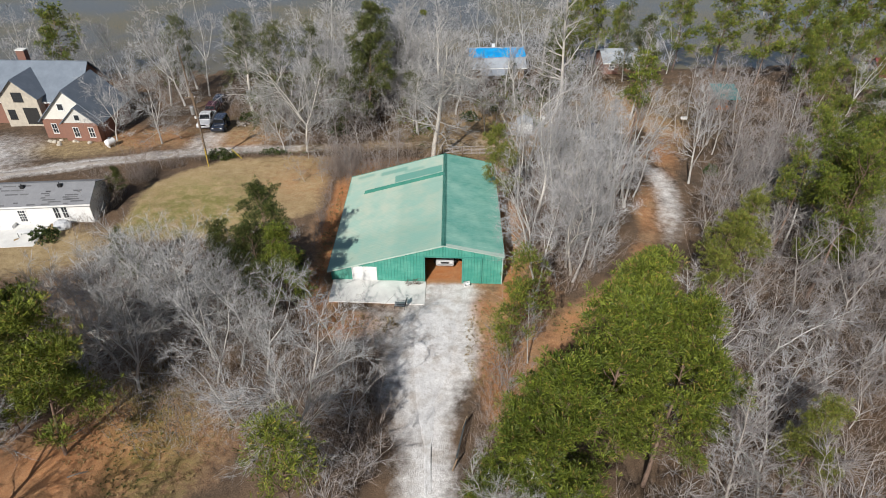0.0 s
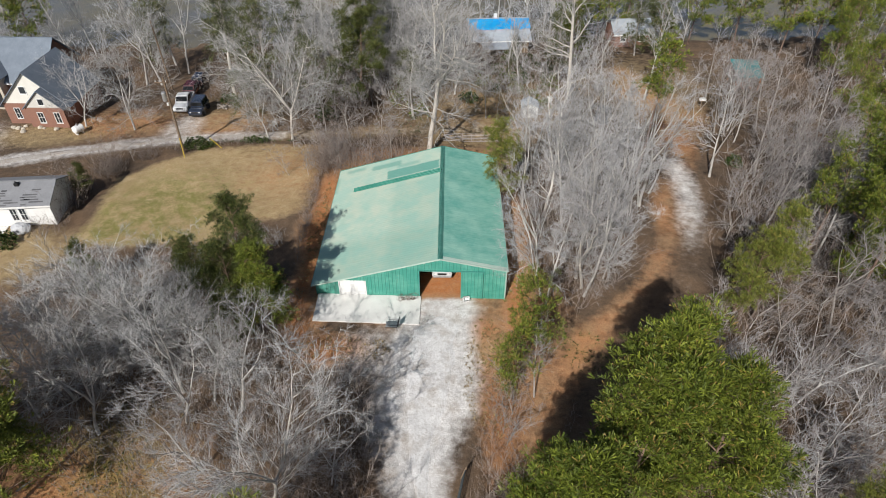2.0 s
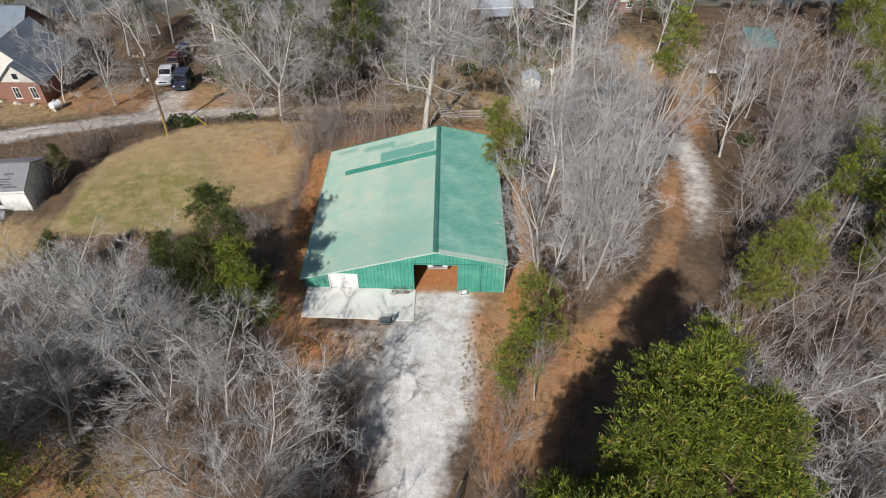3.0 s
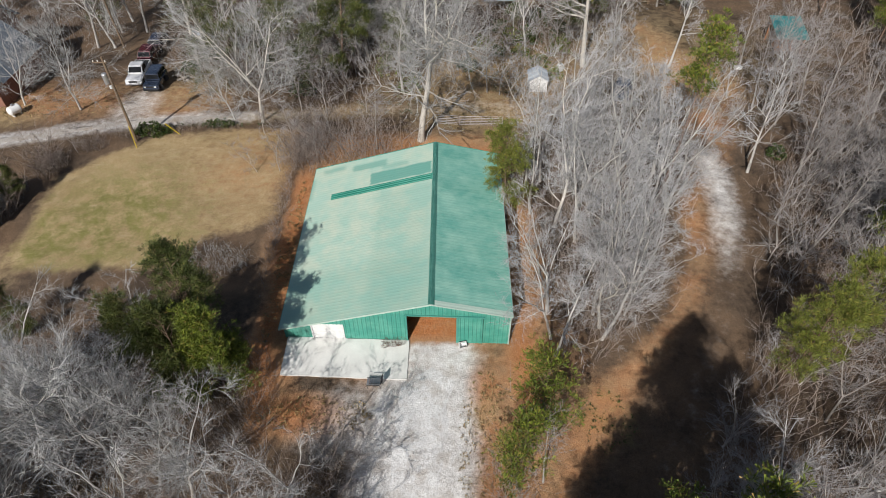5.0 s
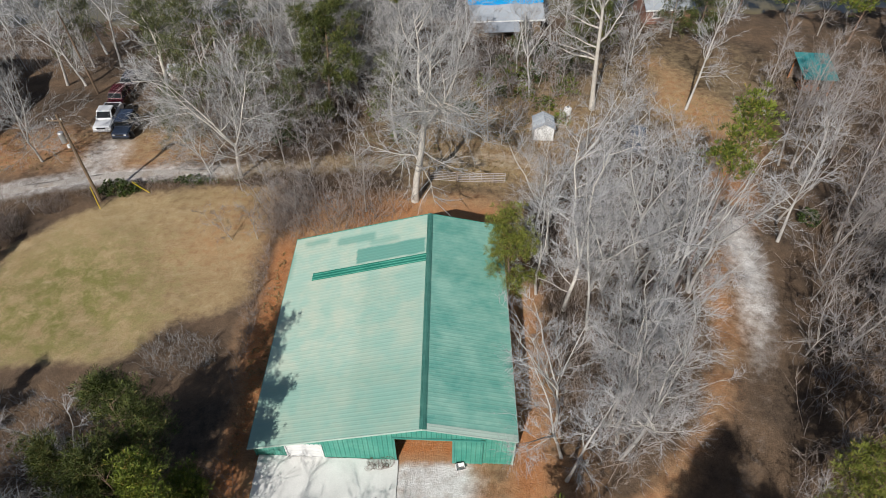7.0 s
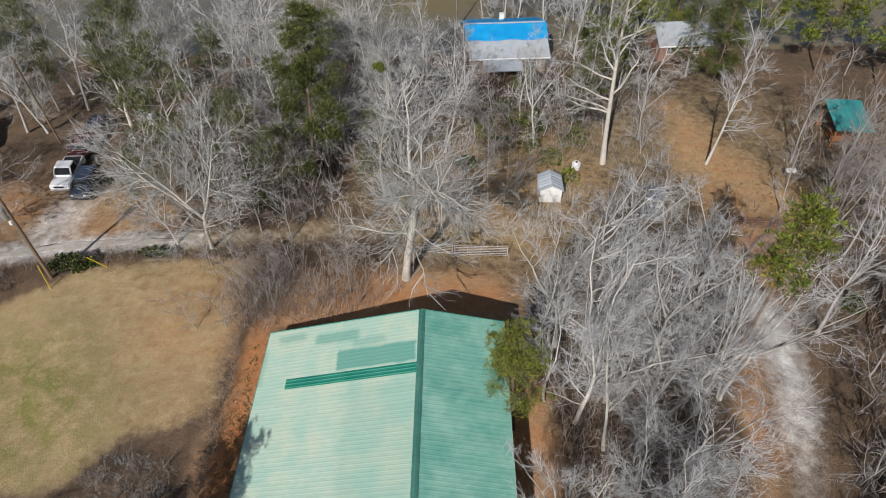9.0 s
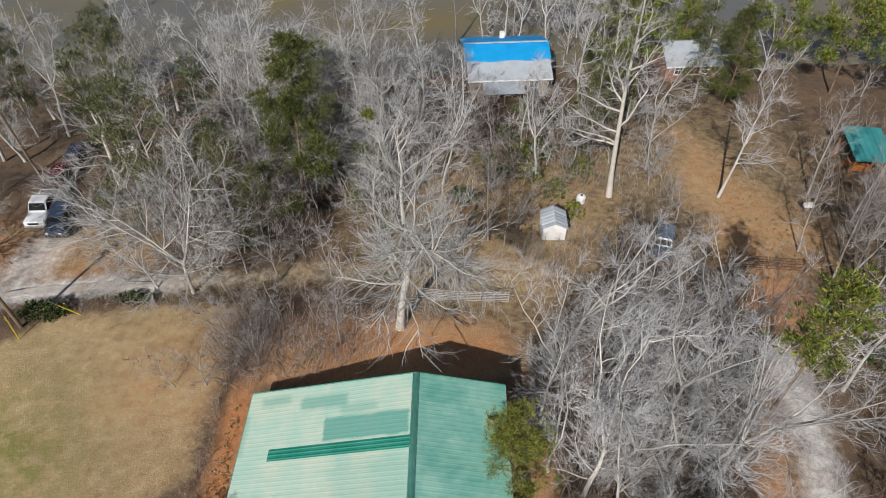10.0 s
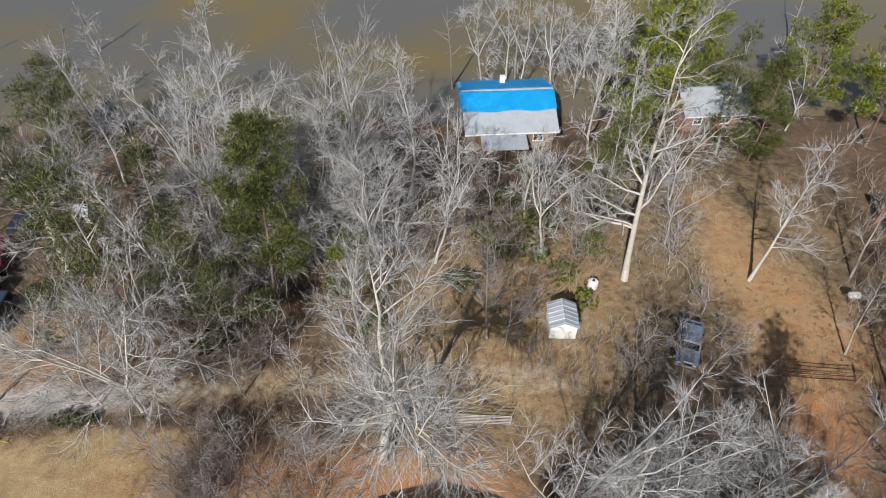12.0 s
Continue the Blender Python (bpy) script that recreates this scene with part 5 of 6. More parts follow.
def window(parent, x, y, z, w, h, bars=1, frame_mat=None, face=-1):
    """A window on a wall that faces -y: frame, pane, bars."""
    f = frame_mat or WHITE
    t = 0.07
    win = part("window", slab((x - t, y - 0.05, z - t, x + w + t, y + 0.02, z), (x - t, y - 0.05, z + h, x + w + t, y + 0.02, z + h + t), (x - t, y - 0.05, z, x, y + 0.02, z + h), (x + w, y - 0.05, z, x + w + t, y + 0.02, z + h)), f, parent)
    part("pane", slab((x, y - 0.02, z, x + w, y + 0.01, z + h)), GLASS, win)
    for i in range(1, bars + 1):
        part("glazing_bar", slab((x, y - 0.035, z + h * i / (bars + 1) - 0.02, x + w, y - 0.021, z + h * i / (bars + 1) + 0.02)), f, win)
    if bars:
        part("glazing_bar", slab((x + w / 2 - 0.02, y - 0.036, z, x + w / 2 + 0.02, y - 0.022, z + h)), f, win)
    part("sill", slab((x - 0.1, y - 0.09, z - 0.12, x + w + 0.1, y, z - 0.07)), f, win)
    return win


def gabled(parent, x0, x1, y0, y1, hw, hr, wall, roof, along_x=True, over=0.35, base=-0.6, courses=0, gable=None):
    """Walls and a gable roof; the ridge runs along x or along y. courses: rows of shingles on the slope towards -y."""
    if along_x:
        ym = (y0 + y1) / 2
        part("wall", prism([(y0, base), (y1, base), (y1, hw), (ym, hr - 0.02), (y0, hw)], x0, x1, "x"), wall, parent)
        k = (hr - hw) / (ym - y0)
        r1 = part("roof", roof_slope(x0 - over, x1 + over, y0 - over, hw - k * over, ym, hr), roof, parent)
        part("roof", roof_slope(x0 - over, x1 + over, y1 + over, hw - k * over, ym, hr), roof, parent)
        part("ridge_cap", slab((x0 - over, ym - 0.12, hr + 0.06, x1 + over, ym + 0.12, hr + 0.14), bevel=0.02), roof, parent)
        part("fascia", slab((x0 - over, y0 - over - 0.04, hw - k * over - 0.12, x1 + over, y0 - over - 0.005, hw - k * over + 0.09)), WHITE, parent)
        return r1, k
    xm = (x0 + x1) / 2
    part("wall", prism([(x0, base), (x1, base), (x1, hw), (x0, hw)], y0, y1, "y"), wall, parent)
    part("gable", prism([(x0, hw + 0.003), (x1, hw + 0.003), (xm, hr - 0.02)], y0 + 0.01, y1, "y"), gable or wall, parent)
    k = (hr - hw) / (xm - x0)
    for sx, s in ((x0 - over, 1), (x1 + over, -1)):
        bm = roof_slope(y0 - over, y1 + over, sx, hw - k * over, xm, hr)
        bmesh.ops.transform(bm, matrix=Matrix(((0, 1, 0, 0), (1, 0, 0, 0), (0, 0, 1, 0), (0, 0, 0, 1))), verts=bm.verts[:])
        part("roof", bm, roof, parent)
    return None, k


def white_house():
    at = pose(-54.75, 59.0, -0.28, 0, 0, 4.6)
    h = thing("white_house", "low white house with a streaked grey shingle roof", "house", at)
    L, D, hw, hr = 15.0, 5.2, 2.6, 3.75
    r1, k = gabled(h, 0, L, 0, D, hw, hr, WHITE, SHINGLE, True, 0.3)
    # odd dark shingles in the courses
    rr = random.Random(9)
    rise = math.atan(k)
    me = {}
    for w in (0.5, 0.9, 1.4):
        bm = slab((0, 0, 0, w, 0.16, 0.02))
        me[w] = bpy.data.meshes.new("shingle")
        bm.to_mesh(me[w])
        bm.free()
        me[w].materials.append(SHINGLE_DARK)
    for row in range(10):
        y = -0.2 + row * 0.27
        for _ in range(rr.randint(3, 7)):
            x, w = rr.uniform(0, L - 1.2), rr.choice((0.5, 0.9, 0.9, 1.4))
            ob = part("shingle", me[w], SHINGLE_DARK, r1)
            ob.matrix_basis = Matrix.Translation((x, y, hw + k * y + 0.108)) @ Matrix.Rotation(rise, 4, "X")
    for x in (7.2, 11.3):
        v = part("roof_vent", slab((x, 1.9, hw + k * 1.9 + 0.1, x + 0.45, 2.3, hw + k * 1.9 + 0.5), bevel=0.05), BLACK, h)
        part("vent_pipe", rod(bmesh.new(), (x + 0.2, 2.1, hw + k * 1.9), (x + 0.2, 2.1, hw + k * 1.9 + 0.7), 0.05), BLACK, h)
    door = part("door", slab((7.0, -0.05, 0.0, 8.0, 0.0, 2.05)), WHITE, h, "white glazed door")
    part("pane", slab((7.15, -0.07, 0.5, 7.85, -0.052, 1.9)), GLASS, door)
    for i in range(1, 4):
        part("glazing_bar", slab((7.15, -0.085, 0.5 + i * 0.35 - 0.025, 7.85, -0.072, 0.5 + i * 0.35 + 0.025)), WHITE, door)
    for i in range(1, 3):
        part("glazing_bar", slab((7.15 + i * 0.233 - 0.02, -0.0865, 0.5, 7.15 + i * 0.233 + 0.02, -0.0735, 1.9)), WHITE, door)
    window(h, 11.0, 0, 0.75, 0.55, 1.35, 1)
    window(h, 11.9, 0, 0.75, 0.55, 1.35, 1)
    window(h, 3.0, 0, 0.9, 1.1, 1.2, 1)
    p = thing("patio", "pale concrete patio slab before the white house", "patio", at)
    part("slab", slab((4.0, -4.6, -0.25, 10.2, -0.12, 0.12), bevel=0.02), CONCRETE, p)
    st = thing("step", "white step beside the door", "step", at)
    part("tread", slab((5.3, -1.0, 0.12, 6.5, -0.1, 0.5), bevel=0.02), WHITE, st)
    t = thing("patio_table", "small dark metal table on the patio", "table", at @ pose(8.6, -2.6, 0.12))
    part("tabletop", slab((-0.7, -0.35, 0.66, 0.7, 0.35, 0.70), bevel=0.01), WHITE, t)
    for x in (-0.62, 0.6):
        for y in (-0.28, 0.26):
            part("leg", slab((x, y, 0, x + 0.04, y + 0.04, 0.66)), BLACK, t)
    c = thing("covered_grill", "grill under a pale loose cover", "grill", at @ pose(12.0, -1.2, -0.1))
    bm = bmesh.new()
    bmesh.ops.create_icosphere(bm, subdivisions=3, radius=0.9)
    for v in bm.verts:
        v.co = Vector((v.co.x * 1.1, v.co.y * 0.7, max(v.co.z, -0.6) * 0.8 + 0.55)) * (1 + 0.12 * noise.noise(v.co * 2.5))
    part("cover", bm, surface("pale_grey_tarpaulin", (0.55, 0.56, 0.58), (0.40, 0.41, 0.44), 2.5, 9, 0.5, depth=0.05), c)


def brick_house():
    at = pose(-57.8, 84.3, -1.2, 0, 0, -2.0)
    h = thing("brick_house", "large brick house with blue-grey roof and cream gables", "house", at)
    # wing with two gables towards the yard
    gabled(h, 0, 8.8, 0, 8.0, 2.9, 7.2, BRICK, SLATE, False, 0.35, gable=SIDING)
    gabled(h, 3.6, 8.6, -1.2, 1.0, 2.9, 5.2, BRICK, SLATE, False, 0.25, gable=SIDING)
    for x in (1.2, 5.0, 7.2):
        window(h, x, 0 if x < 3 else -1.2, 0.8, 0.7, 1.4, 1)
    window(h, 3.0, 0.0, 4.3, 0.8, 0.9, 0)
    window(h, 5.7, -1.2, 3.3, 0.7, 0.8, 0)
    # main body
    gabled(h, -26, 2.5, 6.0, 15.5, 3.4, 7.6, BRICK, SLATE, True, 0.4)
    gabled(h, -8.6, -3.0, 4.6, 11.0, 4.3, 6.9, STONE, SLATE, False, 0.35, gable=STONE)
    window(h, -6.5, 4.6, 3.6, 1.4, 1.3, 1, BLACK)
    window(h, -8.0, 4.6, 0.8, 1.0, 1.4, 1, BLACK)
    # A near-black sheet on the solid wall stands in for the porch's shade.
    part("porch_opening", slab((-5.6, 4.55, 0.0, -3.4, 4.62, 2.6)), DARK, h)
    for x in (-24, -20.5, -16.5, -13.0):
        window(h, x, 6.0, 0.9, 1.0, 1.4, 1)
    ch = part("chimney", slab((-8.4, 11.5, 4.0, -7.1, 12.5, 8.9)), BRICK, h, "red brick chimney")
    part("chimney_cap", slab((-8.5, 11.4, 8.9, -7.0, 12.6, 9.05), bevel=0.03), CONCRETE, ch)
    for x, y in ((-14.0, 8.8), (-18.5, 9.2)):
        part("roof_vent", slab((x, y, 5.7, x + 0.4, y + 0.4, 6.3), bevel=0.05), BLACK, h)
    rr = random.Random(3)
    for k in range(9):
        x, y = -57.0 + rr.uniform(0, 7.5), 82.2 + rr.uniform(-0.8, 0.9)
        bm = bmesh.new()
        bmesh.ops.create_icosphere(bm, subdivisions=2, radius=rr.uniform(0.2, 0.42))
        for v in bm.verts:
            v.co = v.co * (1 + 0.3 * noise.noise(v.co * 3 + Vector((k, 0, 0))))
            v.co.z *= 0.7
        ob = part("rock", bm, STONE, None)
        ob.location = (x, y, gz(x, y) + 0.1)
        tagged(ob, "pale border rock along the brick wall", "rock", "border rocks")


def tarp_house():
    at = pose(5.6, 113.0, -3.2, 0, 0, 3.5)
    h = thing("tarp_house", "small house with a blue tarp over its grey roof", "house", at)
    L, D, hw, hr = 9.4, 9.8, 2.4, 4.3
    r1, k = gabled(h, 0, L, 0, D, hw, hr, TIMBER, GREYROOF, True, 0.5)
    bm = bmesh.new()
    rows, cols = 10, 16
    y0, y1 = 2.1, D + 0.45
    vs = []
    for i in range(rows + 1):
        for j in range(cols + 1):
            y = y0 + (y1 - y0) * i / rows + 0.10 * math.sin(j * 0.9) * (i == 0)
            x = -0.75 + (L + 1.35) * j / cols
            z = hw + k * min(y, D - y) + 0.20 + 0.05 * noise.noise(Vector((x * 1.3, y * 1.6, 0)))
            if j == 0 and i > 5:
                z -= 0.25
            vs.append(bm.verts.new((x, y, z)))
    for i in range(rows):
        for j in range(cols):
            a = i * (cols + 1) + j
            bm.faces.new((vs[a], vs[a + 1], vs[a + cols + 2], vs[a + cols + 1]))
    bmesh.ops.solidify(bm, geom=bm.faces[:], thickness=0.02)
    part("tarp", bm, TARP, h, "creased bright blue plastic tarp")
    part("porch_roof", roof_slope(1.2, 6.2, -2.8, 1.75, -0.1, 2.15, 0.08), GREYROOF, h, "low grey porch roof")
    for x in (1.4, 3.7, 6.0):
        part("porch_post", slab((x, -2.6, -0.8, x + 0.1, -2.5, 1.75)), TIMBER, h)
    window(h, 7.2, 0, 0.9, 1.0, 1.1, 1)
    part("door", slab((3.0, -0.04, 0.0, 3.9, 0.0, 2.0)), TIMBER, h)
    part("chimney", slab((4.4, 8.4, 2.8, 5.0, 8.9, 3.9)), WHITE, h, "white boxed chimney")


def small_shed():
    s = thing("garden_shed", "small white metal shed with ribbed roof", "shed", pose(11.1, 85.75, gz(12, 86), 0, 0, -1.5))
    W, D, hw, hr = 2.1, 2.3, 1.55, 2.1
    part("wall", prism([(0, -0.3), (W, -0.3), (W, hw), (W / 2, hr), (0, hw)], 0, D, "y"), WHITE, s)
    k = (hr - hw) / (W / 2)
    for side in (0, 1):
        for i in range(6):
            y0 = -0.15 + i * (D + 0.3) / 6
            a, b = ((-0.15, hw - 0.15 * k), (W / 2, hr)) if side == 0 else ((W + 0.15, hw - 0.15 * k), (W / 2, hr))
            bm = bmesh.new()
            prof = [(0, 0.02), (0.10, 0.02), (0.14, 0.06), (0.22, 0.06), (0.26, 0.02), ((D + 0.3) / 6 - 0.01, 0.02)]
            v0 = [bm.verts.new((a[0], y0 + p, a[1] + q)) for p, q in prof] + [bm.verts.new((a[0], y0 + prof[-1][0], a[1] + 0.005)), bm.verts.new((a[0], y0, a[1] + 0.005))]
            v1 = [bm.verts.new((b[0], y0 + p, b[1] + q)) for p, q in prof] + [bm.verts.new((b[0], y0 + prof[-1][0], b[1] + 0.005)), bm.verts.new((b[0], y0, b[1] + 0.005))]
            for i2 in range(len(v0)):
                j = (i2 + 1) % len(v0)
                bm.faces.new((v0[i2], v1[i2], v1[j], v0[j]))
            bm.faces.new(v0)
            bm.faces.new(v1)
            part("roof_sheet", bm, GREYROOF, s)
    d = part("door", slab((0.55, -0.03, 0.02, 1.75, 0.0, 1.6)), WHITE, s)
    part("handle", slab((1.6, -0.06, 0.8, 1.66, -0.031, 0.95)), STEEL, d)


def green_shed():
    at = pose(43.9, 95.6, gz(45, 96), 0, 0, -6)
    s = thing("open_shed", "open shed with teal metal roof and orange boards", "shed", at)
    W, D = 3.3, 4.4
    for x in (0, W / 2, W - 0.12):
        for y, h in ((0, 2.3), (D - 0.12, 2.9)):
            part("post", slab((x, y, -0.4, x + 0.12, y + 0.12, h)), ORANGE, s)
    part("back_wall", slab((0, D - 0.02, -0.2, W, D + 0.03, 2.8)), TIMBER, s)
    part("beam", slab((-0.1, -0.04, 2.15, W + 0.1, 0.0, 2.35)), ORANGE, s)
    for i in range(7):
        x0 = -0.3 + i * (W + 0.6) / 7
        bm = roof_slope(x0, x0 + (W + 0.6) / 7 - 0.05, -0.5, 2.32, D + 0.3, 2.98, 0.05)
        part("roof_sheet", bm, TEAL, s)
        part("roof_rib", roof_slope(x0 + (W + 0.6) / 7 - 0.05, x0 + (W + 0.6) / 7 - 0.005, -0.5, 2.35, D + 0.3, 3.01, 0.05), TEAL, s)
    for i in range(3):
        part("board_stack", slab((0.4 + i * 0.1, 1.0, i * 0.25, 2.7 - i * 0.2, 2.6, i * 0.25 + 0.22)), ORANGE, s)


def far_houses():
    h = thing("cottage", "small far brick cottage with a pale grey roof", "house", pose(30.5, 116.5, -3.3, 0, 0, 4))
    gabled(h, 0, 6.5, 0, 6, 2.3, 3.7, BRICK, GREYROOF, True, 0.4)
    window(h, 1.0, 0, 0.9, 0.9, 1.0, 1)
    window(h, 4.4, 0, 0.9, 0.9, 1.0, 1)
    part("door", slab((2.7, -0.04, 0, 3.6, 0, 2.0)), TIMBER, h)
    b = thing("picnic_bench", "low weathered timber bench beside the cottage", "bench", pose(29.8, 112.5, gz(30, 112.5), 0, 0, 5))
    part("seat", slab((0, 0, 0.42, 2.2, 0.35, 0.48)), TIMBER, b)
    for x in (0.15, 1.95):
        part("leg", slab((x, 0.03, -0.1, x + 0.1, 0.32, 0.42)), TIMBER, b)
    h = thing("red_roofed_house", "dark house with a red roof beyond the pines", "house", pose(76.5, 106.5, gz(79, 108), 0, 0, -8))
    gabled(h, 0, 9, 0, 7, 2.6, 4.6, surface("grey_weatherboard", (0.22, 0.22, 0.23), (0.16, 0.16, 0.17), 1, 12, 0.8), REDROOF, True, 0.4)
    for x in (1.2, 4.0, 6.6):
        window(h, x, 0, 0.9, 1.0, 1.1, 1)
    w = thing("well_house", "tiny white well house in the yard", "shed", pose(-33.0, 100.5, gz(-32.3, 101)))
    gabled(w, 0, 1.5, 0, 1.3, 1.2, 1.7, WHITE, GREYROOF, True, 0.12, -0.2)
    part("door", slab((0.4, -0.03, 0, 1.0, 0, 1.0)), TIMBER, w)


white_house()
brick_house()
tarp_house()
small_shed()
green_shed()
far_houses()


# ---------- vehicles ----------
def paint(name, c):
    m = surface(name, c, tuple(0.9 * v for v in c), 1.0, 40, 0.25, 0.0, depth=0.0, spec=0.5, vary=0)
    m.node_tree.nodes["Principled BSDF"].inputs["Coat Weight"].default_value = 0.6
    return m


def wheel(parent, x, y, r, w, side):
    bm = bmesh.new()
    bmesh.ops.create_cone(bm, cap_ends=True, segments=20, radius1=r, radius2=r, depth=w, matrix=Matrix.Translation((x, y, r)) @ Matrix.Rotation(math.pi / 2, 4, "X"))
    bmesh.ops.bevel(bm, geom=[e for e in bm.edges if len(e.link_faces) == 2 and any(len(f.verts) > 4 for f in e.link_faces)], offset=0.05, segments=2, affect="EDGES")
    wh = part("wheel", bm, RUBBER, parent)
    bm = bmesh.new()
    bmesh.ops.create_cone(bm, cap_ends=True, segments=14, radius1=r * 0.6, radius2=r * 0.52, depth=0.04, matrix=Matrix.Translation((x, y + side * (w / 2 + 0.01), r)) @ Matrix.Rotation(-side * math.pi / 2, 4, "X"))
    part("rim", bm, STEEL, wh)


def vehicle(name, label, at, colour, L, W, low, cab, glass_h, boxy=0.25, bed=None, r=0.36):
    """A car whose front looks to -y: L long, W wide, low the height of the bonnet, cab the (y0, y1) of the cabin, glass_h its top; bed the (y0, y1) of an open bed."""
    v = thing(name, label, "car", at)
    pn = paint(name + "_paint", colour)
    hx = W / 2
    bm = slab((-hx, 0.05, 0.32, hx, L, low), bevel=0.0)
    for vert in bm.verts:
        if vert.co.y < 0.5 and vert.co.z > 0.5:
            vert.co.z -= 0.10
            vert.co.y += 0.08
    bmesh.ops.bevel(bm, geom=bm.edges[:], offset=0.09, segments=3, affect="EDGES")
    if bed:
        hole = slab((-hx + 0.12, bed[0], low - 0.02, hx - 0.12, bed[1], low + 0.012))
        part("bed_floor", hole, BLACK, v, "dark open truck bed")
        for x in (-hx + 0.03, hx - 0.13):
            part("bed_rail", slab((x, bed[0], low, x + 0.10, bed[1], low + 0.06), bevel=0.02), pn, v)
        part("tailgate", slab((-hx + 0.05, bed[1], low - 0.02, hx - 0.05, bed[1] + 0.06, low + 0.06), bevel=0.015), pn, v)
    part("body", bm, pn, v)
    y0, y1 = cab
    slope = boxy
    outline = [(y0, low - 0.02), (y0 + (glass_h - low) * (0.9 if slope > 0.15 else 0.35) * (slope * 4), glass_h), (y1 - 0.15 * slope * 4, glass_h), (y1, low - 0.02)]
    bm = prism(outline, -hx + 0.07, hx - 0.07, "x")
    for vert in bm.verts:
        if vert.co.z > low + 0.1:
            vert.co.x *= 0.86
    bmesh.ops.bevel(bm, geom=bm.edges[:], offset=0.05, segments=2, affect="EDGES")
    part("cabin", bm, pn, v)
    # glass set a little proud of the cabin
    (a0, b0), (a1, b1) = outline[0], outline[1]
    bm = bmesh.new()
    q = []
    for f, e in ((0.2, 0.80), (0.85, 0.74)):
        yy, zz = a0 + (a1 - a0) * f, b0 + (b1 - b0) * f
        for sx in (-1, 1):
            q.append(bm.verts.new((sx * hx * e, yy - 0.02, zz + 0.012)))
    bm.faces.new((q[0], q[1], q[3], q[2]))
    bmesh.ops.solidify(bm, geom=bm.faces[:], thickness=0.01)
    part("windscreen", bm, GLASS, v)
    for sx in (-1, 1):
        bm = bmesh.new()
        zz0, zz1 = low + 0.07, glass_h - 0.09
        f0, f1 = (zz0 - b0) / (b1 - b0), (zz1 - b0) / (b1 - b0)
        qs = []
        for yy, zz, f in ((a0 + (a1 - a0) * f0 + 0.12, zz0, f0), (y1 - 0.14, zz0, f0), (outline[2][0] - 0.1, zz1, f1), (a0 + (a1 - a0) * f1 + 0.1, zz1, f1)):
            qs.append(bm.verts.new((sx * ((hx - 0.07) * (1 - 0.14 * f) + 0.012), yy, zz)))
        bm.faces.new(qs)
        bmesh.ops.solidify(bm, geom=bm.faces[:], thickness=0.01)
        part("side_window", bm, GLASS, v)
        part("headlight", slab((sx * (hx - 0.32) - 0.13, 0.02, low - 0.30, sx * (hx - 0.32) + 0.13, 0.12, low - 0.16), bevel=0.03), WHITE, v)
        part("mirror", slab((sx * (hx + 0.02) - 0.07, y0 + 0.35, low + 0.02, sx * (hx + 0.02) + 0.07, y0 + 0.45, low + 0.20), bevel=0.03), BLACK, v)
        for yy in (0.85, L - 1.0):
            wheel(v, sx * (hx - 0.10), yy, r, 0.24, sx)
    part("grille", slab((-hx + 0.5, 0.0, low - 0.34, hx - 0.5, 0.06, low - 0.14), bevel=0.015), BLACK, v)
    part("bumper", slab((-hx + 0.04, -0.06, 0.38, hx - 0.04, 0.14, 0.56), bevel=0.04), BLACK if boxy < 0.15 else STEEL, v)
    return v


def park(x, y, turn):
    return pose(x, y, gz(x, y) - 0.01, 1.5, 0, turn)


vehicle("pickup_truck", "white pickup truck parked on the gravel", park(-36.1, 87.3, 2), (0.74, 0.75, 0.77), 4.7, 1.95, 1.05, (1.35, 3.15), 1.82, 0.25, (3.25, 4.55), 0.4)
vehicle("off_roader", "dark blue boxy off-road car beside the pickup", park(-33.5, 85.8, 0), (0.035, 0.05, 0.085), 3.8, 1.85, 1.08, (1.25, 3.65), 1.80, 0.10, None, 0.42)
vehicle("red_car", "dark red car parked behind the pickup", park(-36.9, 92.2, 0), (0.08, 0.010, 0.018), 4.7, 1.85, 0.95, (1.3, 3.8), 1.55, 0.25)
vehicle("dark_car", "dark blue car half hidden by branches", park(-37.0, 96.2, 0), (0.03, 0.035, 0.06), 4.6, 1.82, 0.93, (1.3, 3.8), 1.48, 0.25)
vehicle("grey_car", "blue-grey car standing among leafless brush", park(21.0, 82.6, -20), (0.16, 0.19, 0.25), 4.3, 1.75, 0.92, (1.2, 3.6), 1.45, 0.25)
vehicle("silver_van", "silver vehicle parked inside the barn", pose(0.2, 50.95, 0.0, 0, 0, -1), (0.55, 0.56, 0.57), 4.6, 1.8, 1.0, (1.0, 4.4), 1.7, 0.22)


